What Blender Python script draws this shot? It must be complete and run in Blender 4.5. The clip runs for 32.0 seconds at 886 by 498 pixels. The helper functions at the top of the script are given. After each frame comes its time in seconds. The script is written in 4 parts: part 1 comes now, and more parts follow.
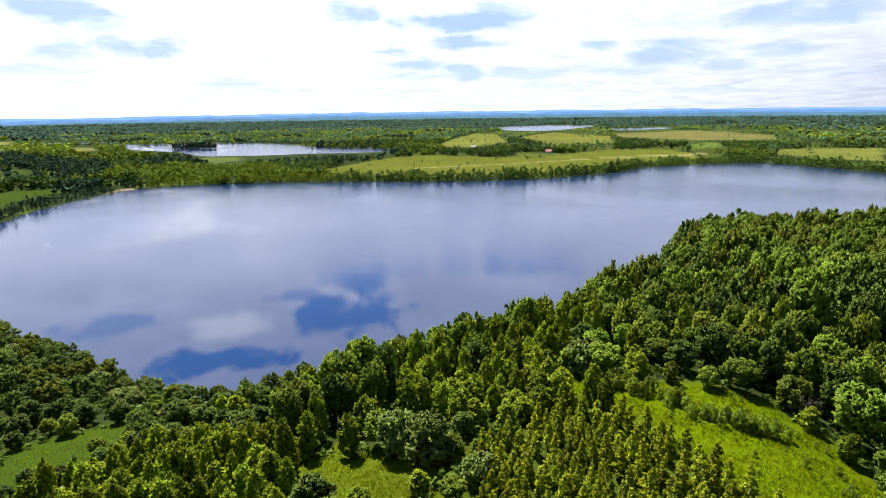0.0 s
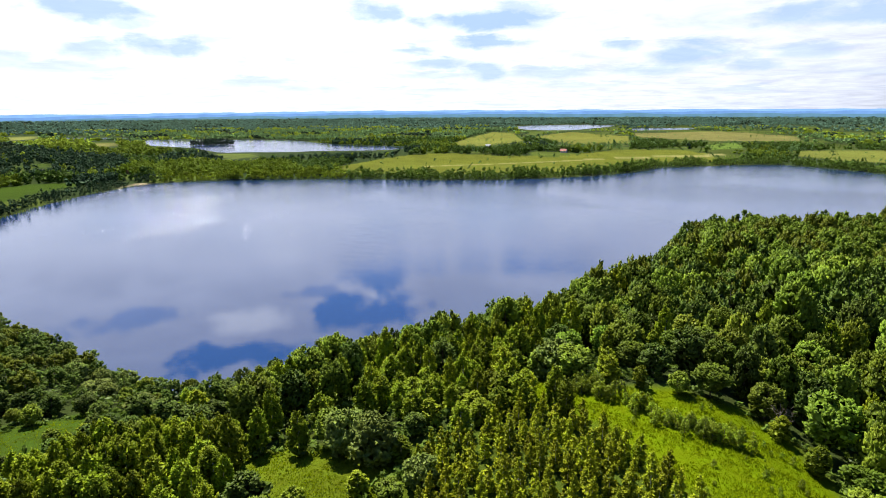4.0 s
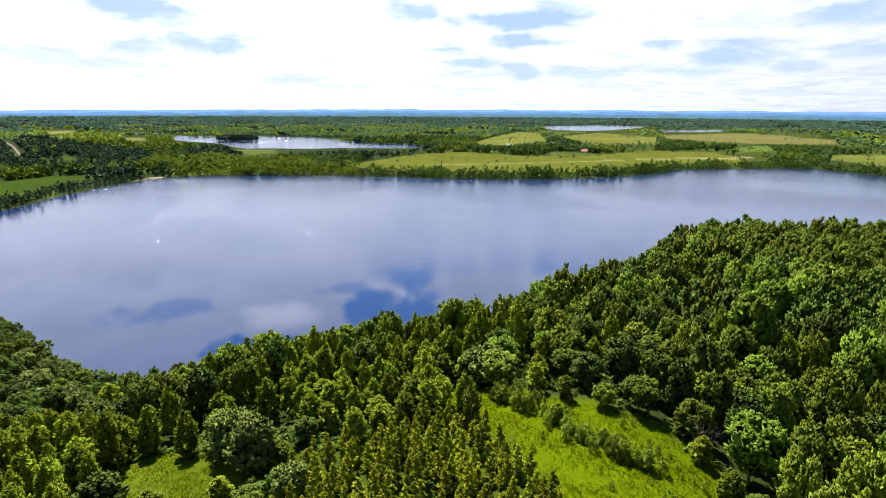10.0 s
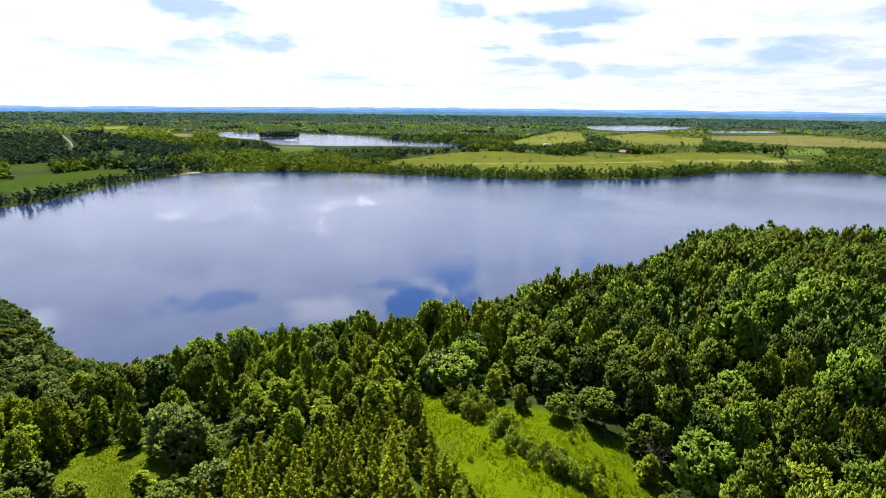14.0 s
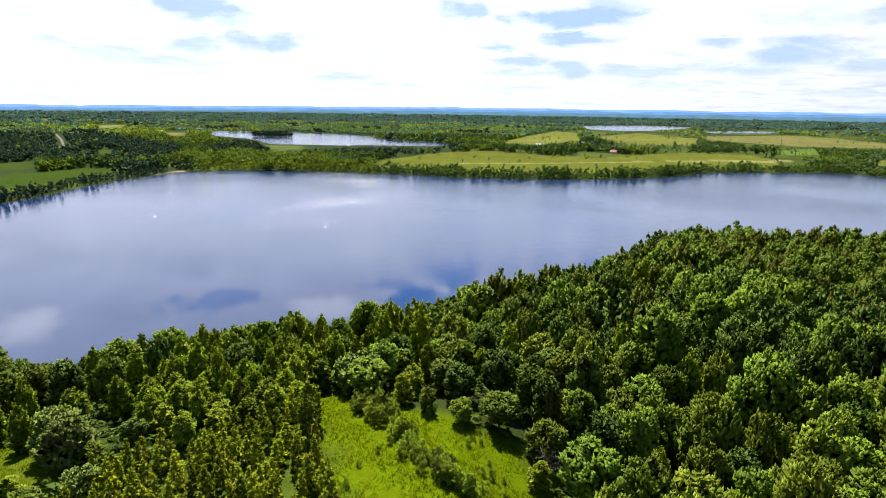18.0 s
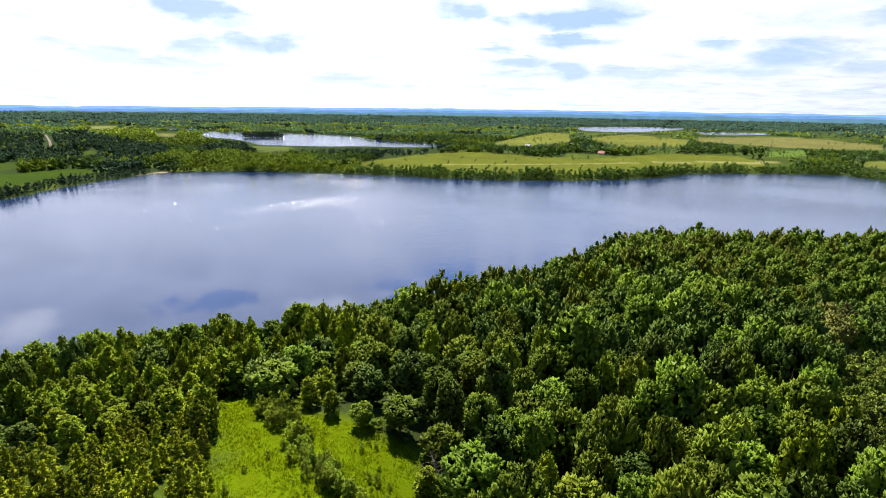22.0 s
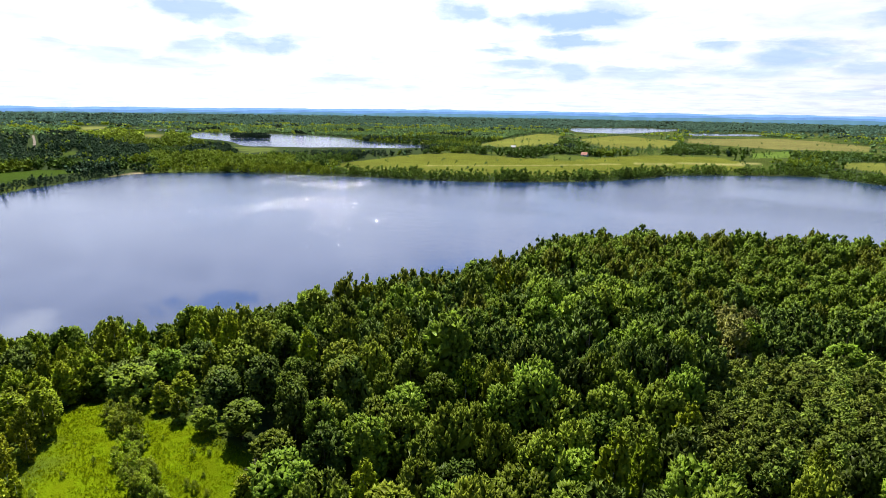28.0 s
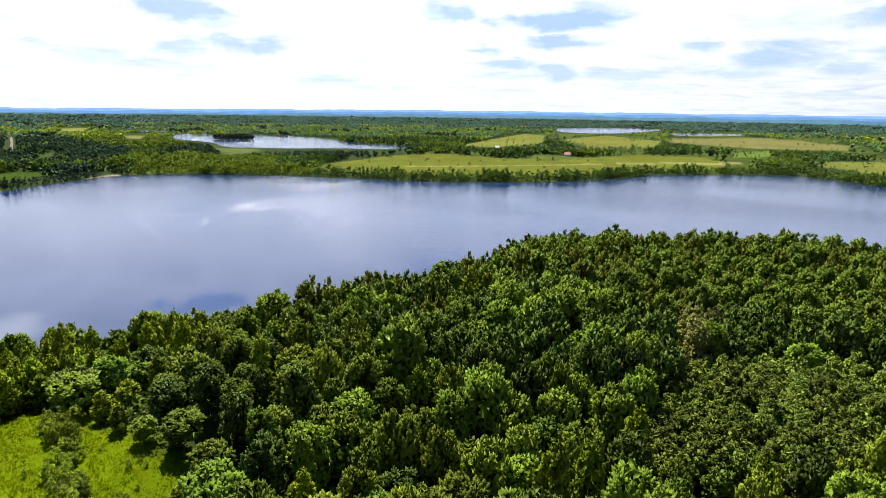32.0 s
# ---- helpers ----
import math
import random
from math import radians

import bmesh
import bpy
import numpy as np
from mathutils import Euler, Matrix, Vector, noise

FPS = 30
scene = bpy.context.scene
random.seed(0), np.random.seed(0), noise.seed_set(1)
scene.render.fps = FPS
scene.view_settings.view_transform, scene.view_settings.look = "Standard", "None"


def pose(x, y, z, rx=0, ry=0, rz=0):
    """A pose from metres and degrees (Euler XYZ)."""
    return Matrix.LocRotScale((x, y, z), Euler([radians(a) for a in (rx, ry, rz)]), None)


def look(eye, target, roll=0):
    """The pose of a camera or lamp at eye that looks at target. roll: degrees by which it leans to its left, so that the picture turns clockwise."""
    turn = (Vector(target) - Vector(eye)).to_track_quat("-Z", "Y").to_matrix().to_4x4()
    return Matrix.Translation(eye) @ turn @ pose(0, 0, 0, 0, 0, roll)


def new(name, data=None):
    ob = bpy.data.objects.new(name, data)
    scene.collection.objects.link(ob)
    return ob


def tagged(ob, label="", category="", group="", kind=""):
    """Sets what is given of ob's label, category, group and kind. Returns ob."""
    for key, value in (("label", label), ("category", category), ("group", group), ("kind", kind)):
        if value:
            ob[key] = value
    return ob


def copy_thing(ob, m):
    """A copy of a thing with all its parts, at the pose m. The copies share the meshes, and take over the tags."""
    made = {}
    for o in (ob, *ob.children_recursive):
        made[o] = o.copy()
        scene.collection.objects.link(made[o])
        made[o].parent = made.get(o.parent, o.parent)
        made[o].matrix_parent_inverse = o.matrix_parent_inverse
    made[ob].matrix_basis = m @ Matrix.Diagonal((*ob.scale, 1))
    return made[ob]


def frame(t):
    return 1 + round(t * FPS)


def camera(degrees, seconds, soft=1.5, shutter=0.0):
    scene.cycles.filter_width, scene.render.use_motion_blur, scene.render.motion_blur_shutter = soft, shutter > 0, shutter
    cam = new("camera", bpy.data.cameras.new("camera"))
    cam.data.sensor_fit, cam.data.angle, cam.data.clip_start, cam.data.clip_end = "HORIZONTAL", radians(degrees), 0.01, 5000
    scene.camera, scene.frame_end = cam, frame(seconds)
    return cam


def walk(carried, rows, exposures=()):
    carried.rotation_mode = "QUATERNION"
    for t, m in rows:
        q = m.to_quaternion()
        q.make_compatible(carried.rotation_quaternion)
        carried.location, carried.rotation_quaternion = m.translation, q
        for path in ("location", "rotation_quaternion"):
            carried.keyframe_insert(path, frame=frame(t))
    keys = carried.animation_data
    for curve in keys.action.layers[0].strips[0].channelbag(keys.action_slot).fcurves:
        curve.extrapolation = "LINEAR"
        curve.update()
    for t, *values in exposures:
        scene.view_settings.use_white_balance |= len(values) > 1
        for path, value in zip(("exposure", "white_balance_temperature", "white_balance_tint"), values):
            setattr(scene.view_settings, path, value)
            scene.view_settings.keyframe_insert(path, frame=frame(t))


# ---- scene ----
cam = camera(76.0, 32.0, soft=0.75)
# seconds, eye x y z, yaw to the left, pitch, roll
PATH = [
    (0, 0.01, 0.01, 76.48, 0.02, -13.68, -0.70),
    (0.5, 0.98, 0.16, 76.40, 0.20, -13.70, -0.66),
    (1, 2.06, 0.38, 76.26, 0.66, -13.72, -0.57),
    (2, 4.88, 0.91, 75.90, 1.35, -13.73, -0.41),
    (3, 8.16, 1.71, 75.57, 1.72, -13.75, -0.38),
    (3.5, 9.81, 2.11, 75.47, 1.88, -13.77, -0.34),
    (5.5, 16.87, 4.14, 74.99, 2.45, -13.78, -0.08),
    (6, 18.72, 4.66, 74.85, 2.78, -13.80, -0.02),
    (7, 22.43, 5.75, 74.58, 3.41, -13.83, 0.06),
    (8, 26.19, 6.86, 74.38, 3.96, -13.82, 0.15),
    (9, 30.01, 7.99, 74.24, 4.68, -13.88, 0.23),
    (10, 33.80, 9.20, 73.91, 5.12, -13.84, 0.30),
    (10.5, 35.74, 9.76, 73.94, 5.84, -13.85, 0.35),
    (11, 37.75, 10.23, 74.04, 7.02, -13.89, 0.43),
    (11.5, 39.76, 10.76, 74.13, 7.95, -13.93, 0.48),
    (12, 41.85, 11.37, 74.14, 8.61, -13.95, 0.55),
    (13, 46.05, 12.67, 74.10, 9.30, -13.98, 0.58),
    (14, 50.15, 13.73, 74.04, 9.54, -14.01, 0.66),
    (14.5, 52.16, 14.28, 74.03, 9.63, -14.00, 0.66),
    (16.5, 60.87, 17.01, 74.19, 9.78, -14.03, 0.70),
    (17, 63.10, 17.62, 74.12, 9.73, -14.03, 0.70),
    (18, 67.39, 18.67, 74.02, 9.68, -14.05, 0.80),
    (19, 71.69, 19.66, 73.98, 9.64, -14.04, 0.78),
    (20, 75.76, 20.69, 73.94, 9.47, -14.03, 0.86),
    (21, 79.95, 21.82, 74.01, 9.48, -13.96, 0.85),
    (22, 84.31, 22.99, 74.01, 9.54, -13.93, 0.84),
    (23, 88.69, 24.01, 73.92, 9.58, -13.89, 0.78),
    (24, 93.03, 25.00, 73.86, 9.59, -13.83, 0.84),
    (25, 97.40, 25.98, 73.98, 9.59, -13.82, 0.86),
    (25.5, 99.58, 26.46, 74.07, 9.58, -13.83, 0.87),
    (27.5, 108.64, 28.39, 74.51, 9.57, -13.85, 0.94),
    (28, 111.07, 28.93, 74.50, 9.56, -13.83, 0.90),
    (28.5, 113.07, 29.51, 74.54, 9.47, -13.86, 0.99),
    (29, 114.64, 30.11, 74.69, 8.66, -13.88, 1.06),
    (29.5, 115.34, 30.62, 74.79, 8.04, -13.85, 1.02),
    (30, 115.59, 30.93, 74.77, 7.85, -13.84, 0.94),
    (30.5, 116.06, 31.23, 74.77, 8.38, -13.85, 0.86),
    (31, 116.74, 31.55, 74.71, 8.62, -13.82, 0.83),
    (32, 118.04, 32.01, 74.59, 8.40, -13.77, 0.78),
]


def aim(x, y, z, yaw, pitch, roll):
    a, p = radians(yaw), radians(pitch)
    ahead = Vector((-math.sin(a) * math.cos(p), math.cos(a) * math.cos(p), math.sin(p)))
    eye = Vector((x, y, z))
    return look(eye, eye + 20 * ahead, roll)


walk(cam, [(r[0], aim(*r[1:])) for r in PATH], exposures=[(0.0, 1.10), (32.0, 1.10)])

# ---- sky and sun ----
SUN_AZ, SUN_EL = radians(-25.0), radians(55.0)      # azimuth from +y towards +x
SUN_DIR = Vector((math.sin(SUN_AZ) * math.cos(SUN_EL), math.cos(SUN_AZ) * math.cos(SUN_EL), math.sin(SUN_EL)))


def node(nt, kind, x=None, **settings):
    n = nt.nodes.new(kind)
    for key, value in settings.items():
        if key == "blend":
            n.blend_type = value
        elif key == "op":
            n.operation = value
        elif key == "dtype":
            n.data_type = value
        elif key == "dims":
            n.noise_dimensions = value
    return n


def math_node(nt, op, a, b=None, clamp=False):
    n = nt.nodes.new("ShaderNodeMath")
    n.operation, n.use_clamp = op, clamp
    for k, v in enumerate((a, b)):
        if v is None:
            continue
        if isinstance(v, (int, float)):
            n.inputs[k].default_value = v
        else:
            nt.links.new(v, n.inputs[k])
    return n.outputs[0]


def mix_node(nt, fac, a, b, blend="MIX"):
    n = nt.nodes.new("ShaderNodeMix")
    n.data_type, n.blend_type = "RGBA", blend
    for k, v in ((0, fac), (6, a), (7, b)):
        if isinstance(v, (int, float)):
            n.inputs[k].default_value = v
        elif isinstance(v, tuple):
            n.inputs[k].default_value = (*v, 1.0)[:4]
        else:
            nt.links.new(v, n.inputs[k])
    return n.outputs[2]


def ramp_node(nt, fac, stops):
    n = nt.nodes.new("ShaderNodeValToRGB")
    el = n.color_ramp.elements
    while len(el) < len(stops):
        el.new(0.5)
    for e, (p, c) in zip(el, stops):
        e.position = p
        e.color = (c, c, c, 1) if isinstance(c, (int, float)) else (*c, 1)
    nt.links.new(fac, n.inputs[0])
    return n.outputs[0]


def noise_node(nt, vec, scale, detail=4.0, rough=0.55, dist=0.0):
    n = nt.nodes.new("ShaderNodeTexNoise")
    n.inputs["Scale"].default_value = scale
    n.inputs["Detail"].default_value = detail
    n.inputs["Roughness"].default_value = rough
    n.inputs["Distortion"].default_value = dist
    if vec is not None:
        nt.links.new(vec, n.inputs["Vector"])
    return n.outputs[0]


world = bpy.data.worlds.new("sky")
scene.world = world
world.use_nodes = True
wt = world.node_tree
wt.nodes.clear()
sky = wt.nodes.new("ShaderNodeTexSky")
sky.sky_type = "NISHITA"
sky.sun_disc = False
sky.sun_elevation, sky.sun_rotation = SUN_EL, SUN_AZ
sky.altitude, sky.air_density, sky.dust_density, sky.ozone_density = 200, 1.0, 1.2, 2.0
way = wt.nodes.new("ShaderNodeTexCoord").outputs["Generated"]
sep = wt.nodes.new("ShaderNodeSeparateXYZ")
wt.links.new(way, sep.inputs[0])
up = math_node(wt, "ADD", math_node(wt, "MAXIMUM", sep.outputs[2], 0.0), 0.085)
comb = wt.nodes.new("ShaderNodeCombineXYZ")
wt.links.new(math_node(wt, "DIVIDE", sep.outputs[0], up), comb.inputs[0])
wt.links.new(math_node(wt, "DIVIDE", sep.outputs[1], up), comb.inputs[1])
puffs = noise_node(wt, comb.outputs[0], 0.95, 6.0, 0.52, 0.2)
ragged = noise_node(wt, comb.outputs[0], 2.3, 6.0, 0.62, 0.3)
torn = noise_node(wt, way, 9.0, 6.0, 0.65, 0.2)
# bearing from +y towards +x and height over the horizon, in degrees, with ragged edges
bearing = math_node(wt, "MULTIPLY", math_node(wt, "ARCTAN2", sep.outputs[0], sep.outputs[1]), 57.296)
bearing = math_node(wt, "ADD", bearing, math_node(wt, "MULTIPLY", math_node(wt, "SUBTRACT", torn, 0.5), 5.0))
over = math_node(wt, "MULTIPLY", math_node(wt, "ARCSINE", sep.outputs[2]), 57.296)
over = math_node(wt, "ADD", over, math_node(wt, "MULTIPLY", math_node(wt, "SUBTRACT", ragged, 0.5), 1.5))


puffy = wt.nodes.new("ShaderNodeVectorMath")
puffy.operation = "MULTIPLY"
puffy.inputs[1].default_value = (1.0, 1.0, 2.6)
wt.links.new(way, puffy.inputs[0])
tatter = math_node(wt, "MULTIPLY", math_node(wt, "SUBTRACT", noise_node(wt, puffy.outputs[0], 15.0, 6.0, 0.58, 0.3), 0.5), 3.6)


def patches(rows, edge=0.78, torn_by=1.0):
    total = None
    for az, el, w, h, much in rows:
        a = math_node(wt, "MULTIPLY", math_node(wt, "SUBTRACT", bearing, az), 1 / w)
        b = math_node(wt, "MULTIPLY", math_node(wt, "SUBTRACT", over, el), 1 / h)
        d = math_node(wt, "ADD", math_node(wt, "MULTIPLY", a, a), math_node(wt, "MULTIPLY", b, b))
        d = math_node(wt, "ADD", d, math_node(wt, "MULTIPLY", tatter, torn_by))
        m = math_node(wt, "MULTIPLY", math_node(wt, "MULTIPLY", math_node(wt, "SUBTRACT", 1.5, d), edge, True), much)
        total = m if total is None else math_node(wt, "MAXIMUM", total, m)
    return total


# bearing, height, half width, half height, strength
LOW_SHADES = [(-32.1, 8.1, 5.0, 1.0, 0.8), (-29.4, 7.2, 2.6, 0.5, 0.5), (-26.9, 5.6, 3.2, 0.9, 0.75), (-32.4, 4.9, 2.4, 0.9, 0.6), (-39.0, 4.1, 2.6, 0.8, 0.4), (-33.5, 3.5, 4.5, 0.4, 0.35),
              (-31.7, 2.8, 1.6, 0.4, 0.4), (-19.7, 2.6, 2.6, 0.5, 0.4), (-15.0, 2.0, 3.0, 0.5, 0.3), (-16.2, 4.4, 1.0, 0.3, 0.3), (-20.7, 4.3, 1.0, 0.4, 0.3), (-8.0, 9.1, 2.8, 0.9, 0.8),
              (2.4, 8.2, 6.2, 1.0, 0.9), (6.0, 9.0, 3.0, 0.7, 0.6), (2.5, 6.25, 3.9, 0.6, 0.85), (-5.1, 5.6, 1.9, 0.4, 0.7), (-3.0, 4.4, 3.6, 0.6, 0.7), (1.9, 3.7, 2.4, 1.0, 0.7), (7.5, 3.4, 5.5, 0.6, 0.5),
              (-3.5, 3.3, 4.0, 0.4, 0.4), (14.6, 5.7, 1.8, 0.5, 0.7), (20.9, 4.8, 4.6, 1.2, 0.75), (17.0, 3.5, 4.4, 0.5, 0.5), (25.0, 3.7, 2.4, 0.6, 0.55), (31.0, 7.4, 6.0, 1.1, 0.75), (30.0, 4.6, 3.5, 0.6, 0.5),
              (24.9, 1.6, 2.6, 0.4, 0.3), (10.0, 2.3, 5.0, 0.3, 0.25), (-3.8, 1.9, 4.5, 0.3, 0.25), (-45.0, 6.6, 2.0, 0.5, 0.3), (-43.0, 4.6, 1.6, 0.4, 0.3)]
HIGH_GAPS = [(-11.0, 19.9, 5.0, 2.2, 0.85), (-9.2, 16.6, 3.2, 1.1, 0.7), (-4.2, 15.4, 2.8, 0.5, 0.65), (-24.0, 22.9, 6.0, 1.2, 0.9), (9.0, 15.3, 4.4, 0.8, 0.75), (1.5, 15.2, 2.2, 0.4, 0.6),
             (-33.0, 17.9, 4.2, 0.9, 0.5), (-15.6, 17.6, 2.6, 0.6, 0.5), (3, 26.0, 5.5, 2.2, 0.9), (-42, 27.0, 5.0, 2.2, 0.7), (5.0, 12.6, 5.0, 0.4, 0.3), (14.0, 11.6, 4.0, 0.4, 0.3)]
wisps = math_node(wt, "MULTIPLY", ramp_node(wt, noise_node(wt, comb.outputs[0], 0.75, 5.0, 0.55, 0.3), [(0.54, 0.0), (0.72, 0.3)]), ramp_node(wt, sep.outputs[2], [(0.20, 1.0), (0.28, 0.0)]))
shades = math_node(wt, "MAXIMUM", patches(LOW_SHADES), wisps)
gaps = patches(HIGH_GAPS, 1.1, 2.0)
aloft = ramp_node(wt, sep.outputs[2], [(0.48, 0.0), (0.60, 1.0)])
gaps = math_node(wt, "MAXIMUM", gaps, math_node(wt, "MULTIPLY", aloft, ramp_node(wt, puffs, [(0.60, 1.0), (0.72, 0.0)])))
toward = wt.nodes.new("ShaderNodeVectorMath")
toward.operation = "DOT_PRODUCT"
wt.links.new(way, toward.inputs[0])
toward.inputs[1].default_value = SUN_DIR
facing = math_node(wt, "ADD", math_node(wt, "MULTIPLY", toward.outputs["Value"], 0.5), 0.5)
lit = ramp_node(wt, facing, [(0.0, 0.04), (0.5, 0.09), (0.68, 0.56), (0.78, 0.68), (0.9, 0.85), (1.0, 0.95)])
billow = ramp_node(wt, ragged, [(0.35, 0.86), (0.65, 1.12)])
cloud = mix_node(wt, 1.0, mix_node(wt, 1.0, (1.05, 1.12, 1.33), lit, "MULTIPLY"), billow, "MULTIPLY")
bright = patches([(-21.8, 19.8, 3.6, 1.3, 0.9), (-47.5, 18.0, 2.4, 1.4, 0.9), (-9.4, 18.4, 0.9, 0.5, 0.8), (-18.0, 13.2, 2.4, 0.5, 0.6), (5.0, 11.1, 2.4, 0.4, 0.6), (12, 10.4, 2.2, 0.3, 0.6)])
cloud = mix_node(wt, bright, cloud, (1.45, 1.5, 1.6))
clear = mix_node(wt, 1.0, sky.outputs[0], (0.024, 0.060, 0.115), "MULTIPLY")
whole = mix_node(wt, gaps, cloud, clear)
aureole = ramp_node(wt, toward.outputs["Value"], [(0.975, 0.0), (0.992, 0.3), (1.0, 1.0)])     # veil of bright cloud round the sun
whole = mix_node(wt, aureole, whole, (4.5, 4.4, 4.2))
whole = mix_node(wt, shades, whole, (0.30, 0.44, 0.66))
bg = wt.nodes.new("ShaderNodeBackground")
bg.inputs[1].default_value = 0.71
wt.links.new(whole, bg.inputs[0])
wo = wt.nodes.new("ShaderNodeOutputWorld")
wt.links.new(bg.outputs[0], wo.inputs[0])

sun = new("sun", bpy.data.lights.new("sun", "SUN"))
sun.data.energy, sun.data.angle, sun.data.color = 5.0, radians(0.53), (1.0, 0.95, 0.86)
sun.matrix_world = look((0, 0, 300), Vector((0, 0, 300)) - SUN_DIR)


# ---- materials ----
def material(name):
    m = bpy.data.materials.new(name)
    m.use_nodes = True
    nt = m.node_tree
    nt.nodes.clear()
    out = nt.nodes.new("ShaderNodeOutputMaterial")
    return m, nt, out


def hsv(nt, colour, hue, sat, val):
    n = nt.nodes.new("ShaderNodeHueSaturation")
    for k, v in (("Hue", hue), ("Saturation", sat), ("Value", val)):
        if isinstance(v, (int, float)):
            n.inputs[k].default_value = v
        else:
            nt.links.new(v, n.inputs[k])
    if isinstance(colour, tuple):
        n.inputs["Color"].default_value = (*colour, 1)
    else:
        nt.links.new(colour, n.inputs["Color"])
    return n.outputs[0]


def spread(nt, value, lo, hi):
    n = nt.nodes.new("ShaderNodeMapRange")
    nt.links.new(value, n.inputs[0])
    n.inputs[3].default_value, n.inputs[4].default_value = lo, hi
    return n.outputs[0]


def leaves(name, colour, glow, through_part=0.38, gloss=0.006):
    """Foliage: diffuse and light-passing leaves, varied from tree to tree and leaf to leaf."""
    m, nt, out = material(name)
    geo = nt.nodes.new("ShaderNodeNewGeometry")
    info = nt.nodes.new("ShaderNodeObjectInfo")
    stand = noise_node(nt, geo.outputs["Position"], 0.16, 2.0)
    tree = math_node(nt, "FRACT", math_node(nt, "MULTIPLY", info.outputs["Random"], 7.31))
    hue = math_node(nt, "ADD", spread(nt, info.outputs["Random"], -0.015, 0.006), spread(nt, stand, 0.488, 0.512))
    val = math_node(nt, "MULTIPLY", spread(nt, geo.outputs["Random Per Island"], 0.66, 1.34), math_node(nt, "MULTIPLY", spread(nt, stand, 0.6, 1.4), spread(nt, tree, 0.62, 1.38)))
    base = hsv(nt, colour, hue, 1.0, val)
    lightened = hsv(nt, glow, hue, 1.0, val)
    d = nt.nodes.new("ShaderNodeBsdfDiffuse")
    tr = nt.nodes.new("ShaderNodeBsdfTranslucent")
    g = nt.nodes.new("ShaderNodeBsdfGlossy")
    g.inputs["Roughness"].default_value = 0.42
    nt.links.new(base, d.inputs[0])
    nt.links.new(lightened, tr.inputs[0])
    a = nt.nodes.new("ShaderNodeMixShader")
    a.inputs[0].default_value = through_part
    nt.links.new(d.outputs[0], a.inputs[1])
    nt.links.new(tr.outputs[0], a.inputs[2])
    b = nt.nodes.new("ShaderNodeMixShader")
    b.inputs[0].default_value = gloss
    nt.links.new(a.outputs[0], b.inputs[1])
    nt.links.new(g.outputs[0], b.inputs[2])
    nt.links.new(b.outputs[0], out.inputs[0])
    return m


def plain(name, colour, rough=0.8, scale=3.0, vary=0.3, bump=0.0, metal=0.0):
    m, nt, out = material(name)
    tc = nt.nodes.new("ShaderNodeTexCoord").outputs["Object"]
    n1 = noise_node(nt, tc, scale, 5.0)
    n2 = noise_node(nt, tc, scale * 7.3, 3.0)
    val = math_node(nt, "MULTIPLY", spread(nt, n1, 1 - vary, 1 + vary), spread(nt, n2, 1 - vary * 0.6, 1 + vary * 0.6))
    p = nt.nodes.new("ShaderNodeBsdfPrincipled")
    nt.links.new(hsv(nt, colour, 0.5, 1.0, val), p.inputs["Base Color"])
    p.inputs["Roughness"].default_value, p.inputs["Metallic"].default_value = rough, metal
    if bump:
        b = nt.nodes.new("ShaderNodeBump")
        b.inputs["Strength"].default_value, b.inputs["Distance"].default_value = bump, 0.03
        nt.links.new(n2, b.inputs["Height"])
        nt.links.new(b.outputs[0], p.inputs["Normal"])
    nt.links.new(p.outputs[0], out.inputs[0])
    return m


